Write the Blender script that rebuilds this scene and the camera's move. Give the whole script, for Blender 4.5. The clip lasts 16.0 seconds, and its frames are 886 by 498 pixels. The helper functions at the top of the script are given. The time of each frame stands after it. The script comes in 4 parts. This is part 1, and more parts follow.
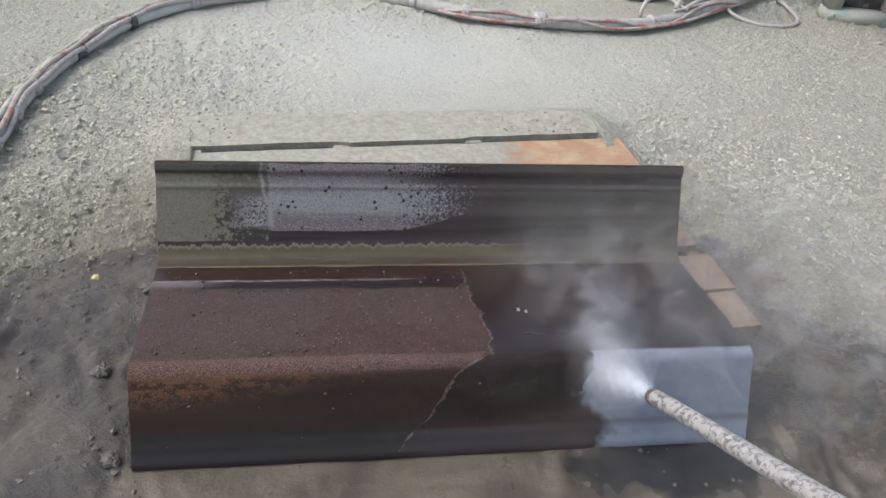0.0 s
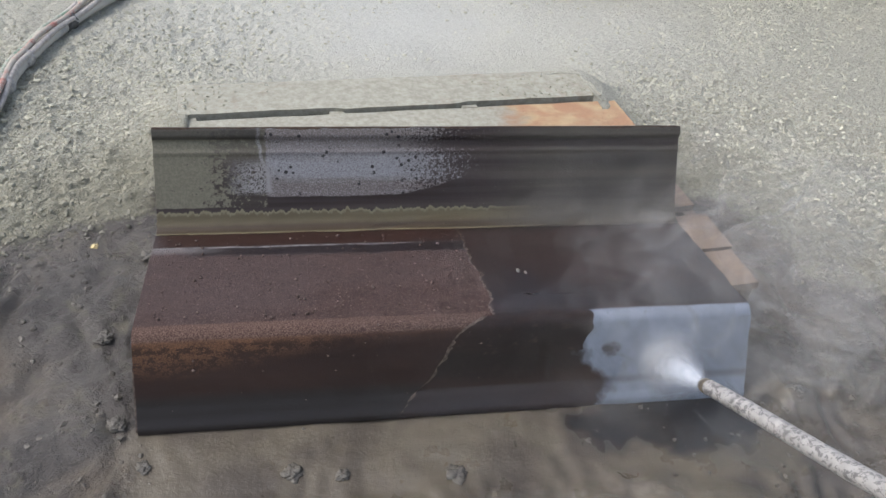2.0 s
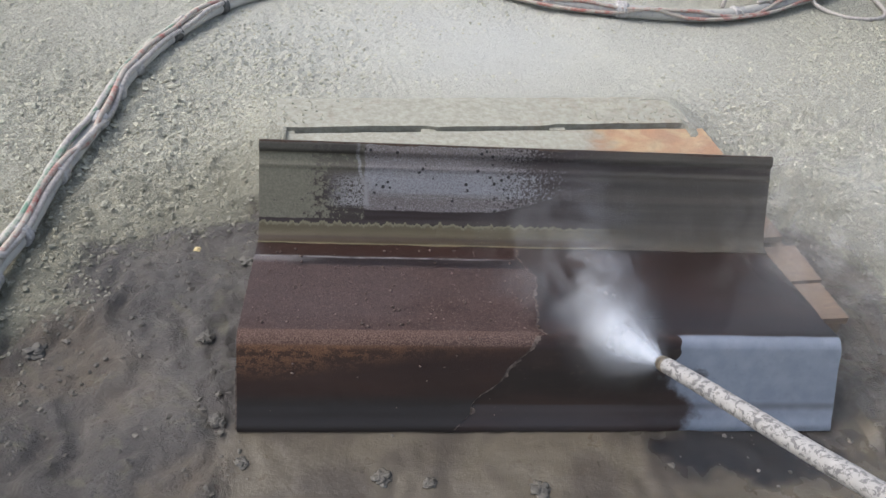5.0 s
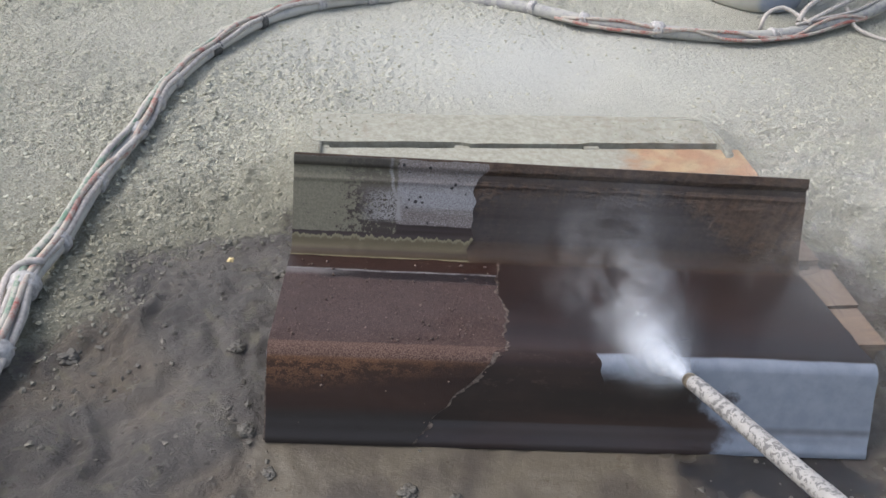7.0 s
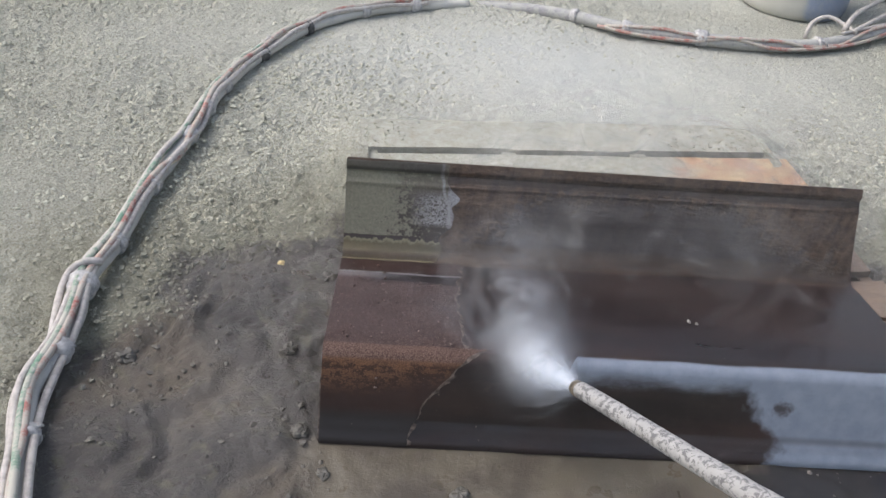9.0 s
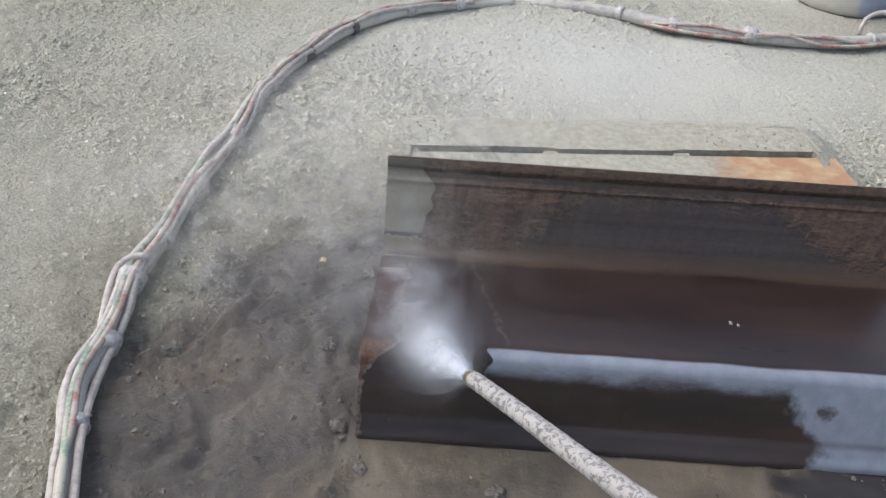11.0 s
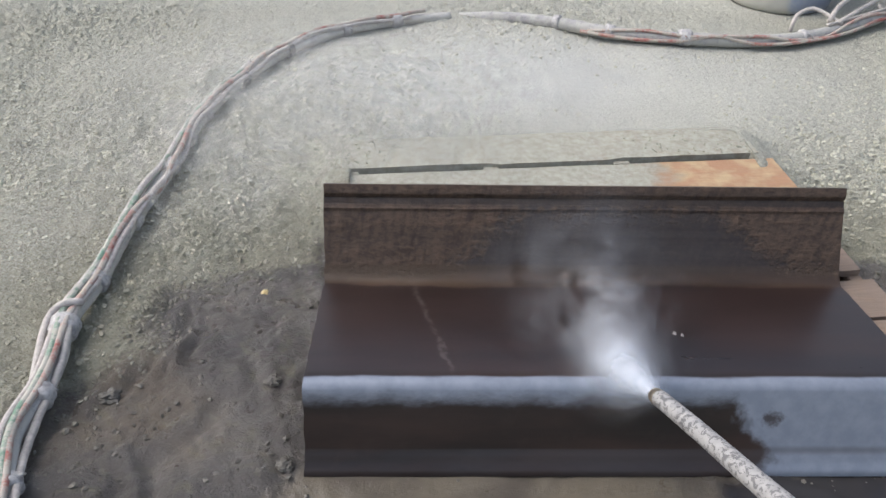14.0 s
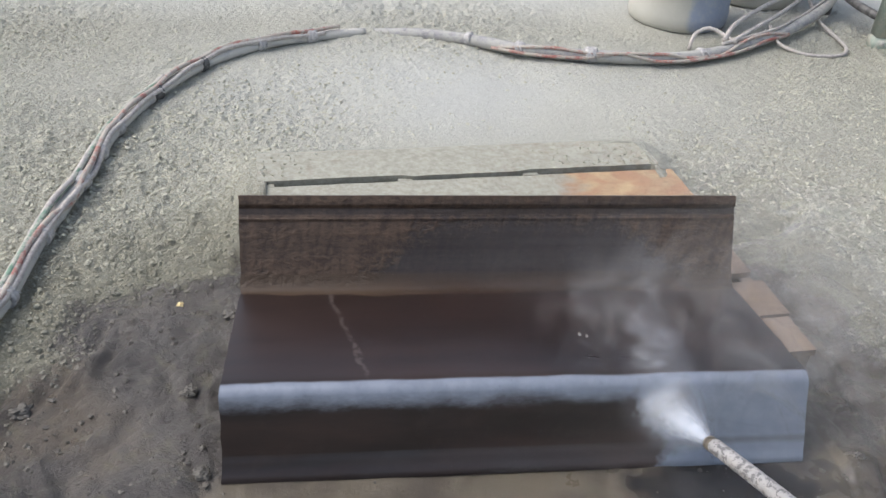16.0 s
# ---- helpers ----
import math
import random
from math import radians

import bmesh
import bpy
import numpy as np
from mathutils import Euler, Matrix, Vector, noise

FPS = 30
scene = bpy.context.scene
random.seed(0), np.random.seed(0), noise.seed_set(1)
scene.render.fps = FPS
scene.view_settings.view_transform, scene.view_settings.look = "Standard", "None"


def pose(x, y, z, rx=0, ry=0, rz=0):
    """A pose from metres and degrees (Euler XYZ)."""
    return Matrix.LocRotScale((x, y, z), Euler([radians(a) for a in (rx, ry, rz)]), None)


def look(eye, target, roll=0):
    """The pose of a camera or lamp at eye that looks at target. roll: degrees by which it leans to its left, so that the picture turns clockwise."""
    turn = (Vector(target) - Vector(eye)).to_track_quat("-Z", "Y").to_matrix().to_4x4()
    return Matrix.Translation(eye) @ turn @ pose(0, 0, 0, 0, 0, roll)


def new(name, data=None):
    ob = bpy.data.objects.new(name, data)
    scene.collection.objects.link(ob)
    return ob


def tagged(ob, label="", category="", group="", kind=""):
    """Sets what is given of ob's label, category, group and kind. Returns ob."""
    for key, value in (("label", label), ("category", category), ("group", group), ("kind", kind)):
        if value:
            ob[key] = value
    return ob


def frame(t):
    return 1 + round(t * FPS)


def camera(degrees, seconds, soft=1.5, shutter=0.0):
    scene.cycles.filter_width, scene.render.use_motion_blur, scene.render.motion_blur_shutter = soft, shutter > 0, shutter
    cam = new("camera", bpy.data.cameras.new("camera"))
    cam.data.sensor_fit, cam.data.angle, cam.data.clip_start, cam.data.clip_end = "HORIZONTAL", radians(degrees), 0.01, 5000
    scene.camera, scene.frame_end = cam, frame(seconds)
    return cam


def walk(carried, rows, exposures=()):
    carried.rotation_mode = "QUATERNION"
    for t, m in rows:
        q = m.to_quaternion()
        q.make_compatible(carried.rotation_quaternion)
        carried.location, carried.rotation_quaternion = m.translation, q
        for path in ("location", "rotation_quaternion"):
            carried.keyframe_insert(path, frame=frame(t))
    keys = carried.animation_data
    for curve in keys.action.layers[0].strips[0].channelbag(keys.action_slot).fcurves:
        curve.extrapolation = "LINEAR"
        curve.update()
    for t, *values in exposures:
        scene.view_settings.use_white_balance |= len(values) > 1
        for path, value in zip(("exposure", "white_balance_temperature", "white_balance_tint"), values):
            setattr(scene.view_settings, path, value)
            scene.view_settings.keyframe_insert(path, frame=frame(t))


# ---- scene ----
cam = camera(55.5, 16.0)
PATH = [
    (0, (0.365, -1.306, 1.554), (0.708, 0.278, 0.382), 6.8),
    (0.5, (0.386, -1.303, 1.546), (0.743, 0.27, 0.363), 6.5),
    (1, (0.375, -1.315, 1.547), (0.744, 0.243, 0.348), 6.3),
    (1.5, (0.344, -1.326, 1.542), (0.707, 0.225, 0.332), 6.2),
    (2, (0.351, -1.325, 1.537), (0.706, 0.217, 0.314), 6.3),
    (2.5, (0.372, -1.322, 1.542), (0.728, 0.213, 0.311), 6.3),
    (3, (0.336, -1.329, 1.546), (0.681, 0.211, 0.316), 6.2),
    (3.5, (0.298, -1.341, 1.559), (0.606, 0.207, 0.33), 5.7),
    (4, (0.303, -1.349, 1.563), (0.582, 0.21, 0.342), 5.7),
    (4.5, (0.29, -1.353, 1.564), (0.543, 0.215, 0.349), 5.9),
    (5, (0.261, -1.359, 1.567), (0.475, 0.223, 0.363), 5.9),
    (7.5, (0.256, -1.363, 1.562), (0.392, 0.251, 0.389), 5.4),
    (8, (0.216, -1.364, 1.558), (0.343, 0.254, 0.39), 5.2),
    (8.5, (0.193, -1.379, 1.566), (0.298, 0.243, 0.401), 5.1),
    (9, (0.192, -1.377, 1.565), (0.269, 0.244, 0.396), 5.0),
    (9.5, (0.203, -1.383, 1.562), (0.254, 0.239, 0.393), 4.9),
    (10, (0.207, -1.386, 1.564), (0.231, 0.234, 0.392), 4.5),
    (12.5, (0.242, -1.369, 1.6), (0.162, 0.242, 0.417), 1.9),
    (13, (0.261, -1.357, 1.609), (0.199, 0.259, 0.433), 1.6),
    (13.5, (0.273, -1.348, 1.606), (0.268, 0.275, 0.437), 1.5),
    (14, (0.272, -1.333, 1.596), (0.326, 0.294, 0.435), 1.5),
    (14.5, (0.248, -1.346, 1.605), (0.332, 0.281, 0.445), 1.8),
    (15, (0.248, -1.361, 1.61), (0.377, 0.272, 0.463), 2.6),
    (15.5, (0.241, -1.389, 1.619), (0.43, 0.249, 0.487), 3.7),
    (16, (0.29, -1.403, 1.623), (0.529, 0.233, 0.499), 4.3),
]
walk(cam, [(t, look(eye, target, roll)) for t, eye, target, roll in PATH])

# ---- light ----
world = bpy.data.worlds.new("overcast_sky")
scene.world = world
world.use_nodes = True
_wt = world.node_tree
_sky = _wt.nodes.new("ShaderNodeTexSky")
_sky.sky_type = "NISHITA"
_sky.sun_disc = False
_sky.sun_elevation, _sky.sun_rotation = radians(53), radians(-82)
_sky.air_density, _sky.dust_density, _sky.ozone_density = 1.0, 3.0, 1.0
_bg = _wt.nodes["Background"]
_bg.inputs["Strength"].default_value = 0.15
_grey = _wt.nodes.new("ShaderNodeHueSaturation")  # cloud cover greys the sky
_grey.inputs["Saturation"].default_value = 0.70
_wt.links.new(_sky.outputs[0], _grey.inputs["Color"])
_wt.links.new(_grey.outputs[0], _bg.inputs[0])

sun = new("sun", bpy.data.lights.new("sun", "SUN"))
sun.data.energy, sun.data.angle, sun.data.color = 1.3, radians(45), (1.0, 0.975, 0.955)
sun.matrix_world = look((-3.0, 0.4, 4.0), (0, 0, 0))
scene.view_settings.exposure = 0.57
scene.cycles.transparent_max_bounces = 48  # the spray is many thin veils


# ---- materials ----
class Mat:
    """A node material with a Principled shader and short helpers."""

    def __init__(self, name):
        self.m = bpy.data.materials.new(name)
        self.m.use_nodes = True
        self.t = self.m.node_tree
        self.b = self.t.nodes["Principled BSDF"]
        self.out = self.t.nodes["Material Output"]
        self.co = self.t.nodes.new("ShaderNodeTexCoord").outputs["Object"]

    def n(self, kind, **inputs):
        node = self.t.nodes.new(kind)
        for key, v in inputs.items():
            sock = node.inputs[int(key[1:])] if key[0] == "i" and key[1:].isdigit() else node.inputs[key.replace("_", " ")]
            self.put(sock, v)
        return node

    def put(self, sock, v):
        if hasattr(v, "is_output"):
            self.t.links.new(v, sock)
        elif isinstance(v, (tuple, list)) and len(v) == 3 and sock.type == "RGBA":
            sock.default_value = (*v, 1)
        else:
            sock.default_value = v

    def noise(self, scale, detail=4.0, rough=0.55, co=None, distort=0.0):
        node = self.n("ShaderNodeTexNoise", Scale=scale, Detail=detail, Roughness=rough, Distortion=distort)
        self.put(node.inputs["Vector"], co or self.co)
        return node.outputs["Fac"]

    def stretch(self, sx, sy, sz):
        node = self.n("ShaderNodeMapping")
        node.inputs["Scale"].default_value = (sx, sy, sz)
        self.put(node.inputs["Vector"], self.co)
        return node.outputs[0]

    def ramp(self, fac, a, b, lo=0.0, hi=1.0):
        node = self.n("ShaderNodeMapRange", i0=fac, i1=a, i2=b, i3=lo, i4=hi)
        node.interpolation_type = "SMOOTHSTEP"
        return node.outputs[0]

    def mix(self, fac, a, b):
        node = self.t.nodes.new("ShaderNodeMix")
        node.data_type = "RGBA"
        self.put(node.inputs[0], fac), self.put(node.inputs[6], a), self.put(node.inputs[7], b)
        return node.outputs[2]

    def math(self, op, a, b=0.0, c=None):
        node = self.t.nodes.new("ShaderNodeMath")
        node.operation = op
        self.put(node.inputs[0], a), self.put(node.inputs[1], b)
        if c is not None:
            self.put(node.inputs[2], c)
        return node.outputs[0]

    def axes(self):
        node = self.n("ShaderNodeSeparateXYZ", i0=self.co)
        return node.outputs

    def bump(self, height, strength=0.4, dist=0.004, below=None):
        node = self.n("ShaderNodeBump", Strength=strength, Distance=dist, Height=height)
        if below:
            self.put(node.inputs["Normal"], below)
        self.put(self.b.inputs["Normal"], node.outputs[0])
        return node.outputs[0]

    def done(self, color=None, rough=None, metal=None, spec=None):
        for key, v in (("Base Color", color), ("Roughness", rough), ("Metallic", metal), ("Specular IOR Level", spec)):
            if v is not None:
                self.put(self.b.inputs[key], v)
        return self.m


def mat_ground():
    k = Mat("sand_and_mud")
    wet = k.n("ShaderNodeAttribute")
    wet.attribute_name = "wet"
    fine, mid, crumb, big = k.noise(300, 3, 0.7), k.noise(38, 6, 0.75), k.noise(135, 4, 0.7), k.noise(1.7, 4)
    w = k.ramp(k.math("ADD", wet.outputs["Fac"], k.math("MULTIPLY", k.math("SUBTRACT", mid, 0.5), 0.7)), 0.36, 0.64)
    dry = k.mix(k.ramp(crumb, 0.40, 0.60), (0.395, 0.384, 0.308), (0.60, 0.593, 0.508))
    # low spots tinted darker, as shade in the crevices
    dry = k.mix(k.ramp(mid, 0.44, 0.34, 0, 0.5), dry, (0.37, 0.355, 0.275))
    pale = k.n("ShaderNodeAttribute")
    pale.attribute_name = "pale"
    dry = k.mix(k.math("MULTIPLY", pale.outputs["Fac"], k.ramp(big, 0.3, 0.6, 0.65, 0.92)), dry, (0.452, 0.456, 0.428))
    loose = k.math("SUBTRACT", 1.0, k.math("MULTIPLY", pale.outputs["Fac"], 0.6))
    # dark flecks put the shade between crumbs into the sand's colour
    dry = k.mix(k.math("MULTIPLY", k.ramp(fine, 0.55, 0.64, 0, 0.7), loose), dry, (0.25, 0.235, 0.185))
    dry = k.mix(k.math("MULTIPLY", k.ramp(k.noise(85, 3, 0.65), 0.59, 0.66, 0, 0.85), loose), dry, (0.235, 0.22, 0.17))
    damp = k.n("ShaderNodeAttribute")
    damp.attribute_name = "damp"
    dry = k.mix(k.math("MULTIPLY", damp.outputs["Fac"], k.ramp(mid, 0.2, 0.8, 0.95, 0.55)), dry, (0.285, 0.272, 0.205))
    mud = k.mix(k.ramp(k.noise(3.5, 4), 0.35, 0.65), (0.083, 0.075, 0.069), (0.140, 0.127, 0.115))
    mud = k.mix(k.ramp(k.noise(9, 5, 0.65, distort=1.2), 0.52, 0.68, 0, 0.75), mud, (0.155, 0.142, 0.105))
    mud = k.mix(k.ramp(k.noise(60, 4, 0.7), 0.62, 0.75, 0, 0.4), mud, (0.06, 0.054, 0.048))
    mud = k.mix(k.ramp(k.noise(1.9, 3), 0.5, 0.66, 0, 0.5), mud, (0.125, 0.095, 0.062))
    pud = k.n("ShaderNodeAttribute")
    pud.attribute_name = "puddle"
    pud = k.ramp(k.math("ADD", pud.outputs["Fac"], k.math("MULTIPLY", k.math("SUBTRACT", k.noise(6, 4, 0.6), 0.5), 0.9)), 0.3, 0.7)
    mud = k.mix(pud, mud, k.mix(k.ramp(k.noise(4.5, 3, distort=0.6), 0.38, 0.62), (0.075, 0.063, 0.051), (0.118, 0.101, 0.076)))
    # soaked black mud, with the shadow lying there painted in too
    soak_shade = k.n("ShaderNodeAttribute")
    soak_shade.attribute_name = "soaked_shade"
    soak_shade = k.math("MULTIPLY", soak_shade.outputs["Fac"], 0.85)
    mud = k.mix(soak_shade, mud, (0.018, 0.018, 0.021))
    hgt = k.math("ADD", k.math("ADD", k.math("MULTIPLY", fine, 0.25), k.math("MULTIPLY", crumb, 0.6)), k.math("MULTIPLY", mid, 0.55))
    hgt = k.math("MULTIPLY", hgt, k.ramp(w, 0, 1, 1.0, 0.45))
    hgt = k.math("MULTIPLY", hgt, k.math("SUBTRACT", 1.0, k.math("MULTIPLY", pud, 0.8)))
    k.bump(hgt, k.math("MULTIPLY", k.math("SUBTRACT", 1.0, soak_shade), k.math("SUBTRACT", 1.0, k.math("MULTIPLY", pale.outputs["Fac"], 0.55))), 0.027)
    w = k.math("ADD", w, k.math("MULTIPLY", soak_shade, 0.12))
    return k.done(k.mix(w, dry, mud), k.math("ADD", k.math("MAXIMUM", k.math("SUBTRACT", 0.95, k.math("MULTIPLY", w, 0.76)), 0.08), k.math("MULTIPLY", k.noise(11, 4), 0.22)), spec=0.4)


def mat_clod():
    k = Mat("sand_clod")
    wet = k.n("ShaderNodeAttribute")
    wet.attribute_name = "wet"
    rnd = k.n("ShaderNodeNewGeometry").outputs["Random Per Island"]
    dry = k.mix(rnd, (0.38, 0.37, 0.29), (0.53, 0.52, 0.43))
    k.bump(k.noise(220, 3), 0.6, 0.003)
    damp = k.n("ShaderNodeAttribute")
    damp.attribute_name = "damp"
    dry = k.mix(k.math("MULTIPLY", damp.outputs["Fac"], 0.75), dry, (0.24, 0.23, 0.175))
    return k.done(k.mix(wet.outputs["Fac"], dry, (0.1, 0.09, 0.075)), k.ramp(wet.outputs["Fac"], 0, 1, 0.95, 0.4))


def dark_scale(k):
    """Wet brown-black mill scale, with faint streaks along the pile."""
    streak = k.noise(6, 5, 0.6, co=k.stretch(0.25, 1.5, 1.5))
    mid = k.noise(22, 5, 0.6)
    dark = k.mix(k.ramp(streak, 0.3, 0.7), (0.012, 0.0075, 0.0065), (0.032, 0.0175, 0.0135))
    dark = k.mix(k.ramp(mid, 0.5, 0.75, 0, 0.5), dark, (0.03, 0.019, 0.016))
    return dark, streak, mid


def mat_steel():
    """Pile steel: dark wet brown scale, bare blasted metal along the bend and one end of the front flange, brown silt on the upper flange."""
    k = Mat("sheet_pile_steel")
    x, y, z = k.axes()
    dark, streak, mid = dark_scale(k)
    grain = k.noise(240, 3)
    web = k.math("MULTIPLY", k.ramp(y, 0.11, 0.15), k.ramp(y, 0.60, 0.5))
    dark = k.mix(web, dark, k.mix(k.ramp(streak, 0.3, 0.7), (0.0155, 0.0092, 0.0084), (0.030, 0.0175, 0.0150)))
    # silt on the upper flange
    lean = k.n("ShaderNodeCombineXYZ", i0=k.math("ADD", x, k.math("MULTIPLY", k.math("SUBTRACT", z, 0.2), k.ramp(x, 0.2, 0.7, -0.1, -0.4))), i1=k.math("MULTIPLY", y, 0.25), i2=k.math("MULTIPLY", z, 0.25)).outputs[0]
    runs = k.noise(46, 3, 0.55, co=lean, distort=0.6)
    wrinkle = k.noise(70, 4, 0.65, co=k.stretch(0.7, 1.2, 1.2))
    ripple = k.math("ADD", k.math("MULTIPLY", runs, 0.38), k.math("MULTIPLY", wrinkle, 0.62))
    lines = k.noise(8, 4, 0.55, co=k.stretch(0.08, 1, 3.0))
    arch = k.math("SUBTRACT", k.ramp(x, 0.28, 0.62, 0.13, 0.315), k.ramp(x, 1.05, 1.4, 0.0, 0.16))
    clean_and_shade = k.ramp(k.math("ADD", k.math("SUBTRACT", z, arch), k.math("MULTIPLY", k.math("SUBTRACT", ripple, 0.5), 0.22)), 0.035, -0.045)
    # shade under the lip's overhang is put into the groove's colour
    groove_shade = k.math("MULTIPLY", k.ramp(z, 0.313, 0.318), k.ramp(z, 0.338, 0.332))
    clean_and_shade = k.math("MAXIMUM", clean_and_shade, k.math("MULTIPLY", groove_shade, 0.65))
    silt_w = k.math("MULTIPLY", k.ramp(y, 0.565, 0.595), k.math("SUBTRACT", 1.0, k.math("MULTIPLY", clean_and_shade, 0.74)))
    silt_w = k.math("MULTIPLY", silt_w, k.ramp(lines, 0.3, 0.7, 0.7, 1.0))
    silt = k.mix(k.ramp(ripple, 0.36, 0.64), (0.044, 0.0275, 0.0195), (0.104, 0.068, 0.046))
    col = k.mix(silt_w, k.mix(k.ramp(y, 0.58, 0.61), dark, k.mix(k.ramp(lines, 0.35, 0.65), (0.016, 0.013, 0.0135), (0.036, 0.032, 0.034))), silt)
    pool = k.math("MULTIPLY", k.math("MULTIPLY", k.ramp(k.math("ADD", y, k.math("MULTIPLY", k.math("SUBTRACT", k.noise(5, 3, co=k.stretch(0.6, 1, 1)), 0.5), 0.09)), 0.535, 0.548), k.ramp(z, 0.168, 0.158)), k.ramp(x, 0.25, 0.7, 1.0, 0.45))
    col = k.mix(k.math("MULTIPLY", pool, 0.85), col, k.mix(lines, (0.055, 0.036, 0.024), (0.095, 0.066, 0.045)))
    foot = k.math("MULTIPLY", k.ramp(z, 0.046, 0.040), k.ramp(k.noise(5, 4, co=k.stretch(0.4, 1, 1)), 0.3, 0.65, 0.05, 0.32))
    col = k.mix(k.math("MULTIPLY", foot, k.ramp(y, 0.08, 0.05)), col, (0.06, 0.061, 0.068))
    run = k.math("ABSOLUTE", k.math("SUBTRACT", x, k.math("ADD", k.math("SUBTRACT", 0.385, k.math("MULTIPLY", y, 0.24)), k.math("MULTIPLY", k.math("SUBTRACT", k.noise(18, 4), 0.5), 0.06))))
    run = k.math("MULTIPLY", k.ramp(run, 0.012, 0.002), k.math("MULTIPLY", web, k.ramp(k.noise(40, 3), 0.35, 0.6)))
    col = k.mix(k.math("MULTIPLY", run, 0.4), col, (0.13, 0.105, 0.095))
    # bare metal
    wob = k.math("MULTIPLY", k.math("SUBTRACT", k.noise(9, 5, 0.6), 0.5), 0.16)
    edge = k.math("ADD", x, k.math("ADD", wob, k.math("MULTIPLY", k.ramp(z, 0.02, 0.19), 0.10)))
    front = k.math("MULTIPLY", k.ramp(edge, 1.08, 1.12), k.ramp(y, 0.105, 0.118, 1, 0))
    low = k.math("MULTIPLY", k.ramp(z, 0.025, 0.04), k.ramp(z, 0.055, 0.04))
    front = k.math("MULTIPLY", front, k.math("SUBTRACT", 1.0, k.math("MULTIPLY", low, 0.45)))
    sx, sz = k.math("MULTIPLY", k.math("SUBTRACT", x, 1.115), 34.0), k.math("MULTIPLY", k.math("SUBTRACT", z, 0.115), 48.0)
    spot = k.math("SQRT", k.math("ADD", k.math("MULTIPLY", sx, sx), k.math("MULTIPLY", sz, sz)))
    spot = k.ramp(k.math("ADD", spot, k.math("MULTIPLY", k.math("SUBTRACT", k.noise(60, 4, 0.7), 0.5), 1.6)), 1.2, 0.3, 0.0, 0.85)
    front = k.math("MULTIPLY", front, k.math("SUBTRACT", 1.0, spot))
    wob2 = k.math("MULTIPLY", k.math("SUBTRACT", k.noise(14, 4, co=k.stretch(0.5, 1, 1)), 0.5), 0.045)
    band = k.math("MULTIPLY", k.ramp(k.math("ADD", k.math("ADD", z, wob2), k.math("MULTIPLY", k.math("SUBTRACT", k.noise(90, 4, 0.7, co=k.stretch(0.4, 1, 1)), 0.5), 0.022)), 0.136, 0.182), k.ramp(k.math("ADD", y, k.math("MULTIPLY", wob2, 0.4)), 0.118, 0.106))
    bare_w = k.math("MAXIMUM", front, band)
    bare = k.mix(k.ramp(mid, 0.3, 0.7), (0.20, 0.225, 0.275), (0.245, 0.272, 0.325))
    col = k.mix(bare_w, col, bare)
    b1 = k.bump(k.math("ADD", k.math("MULTIPLY", grain, 0.25), k.math("MULTIPLY", mid, 0.6)), 0.25, 0.002)
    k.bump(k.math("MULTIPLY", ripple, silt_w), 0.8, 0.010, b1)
    rough = k.ramp(bare_w, 0, 1, 0.33, 0.55)
    rough = k.math("ADD", rough, k.math("MULTIPLY", silt_w, 0.22))
    rough = k.math("ADD", rough, k.math("MULTIPLY", k.math("SUBTRACT", streak, 0.5), 0.25))
    return k.done(col, rough, k.math("MULTIPLY", bare_w, 0.35), spec=k.ramp(web, 0, 1, 0.36, 0.5))


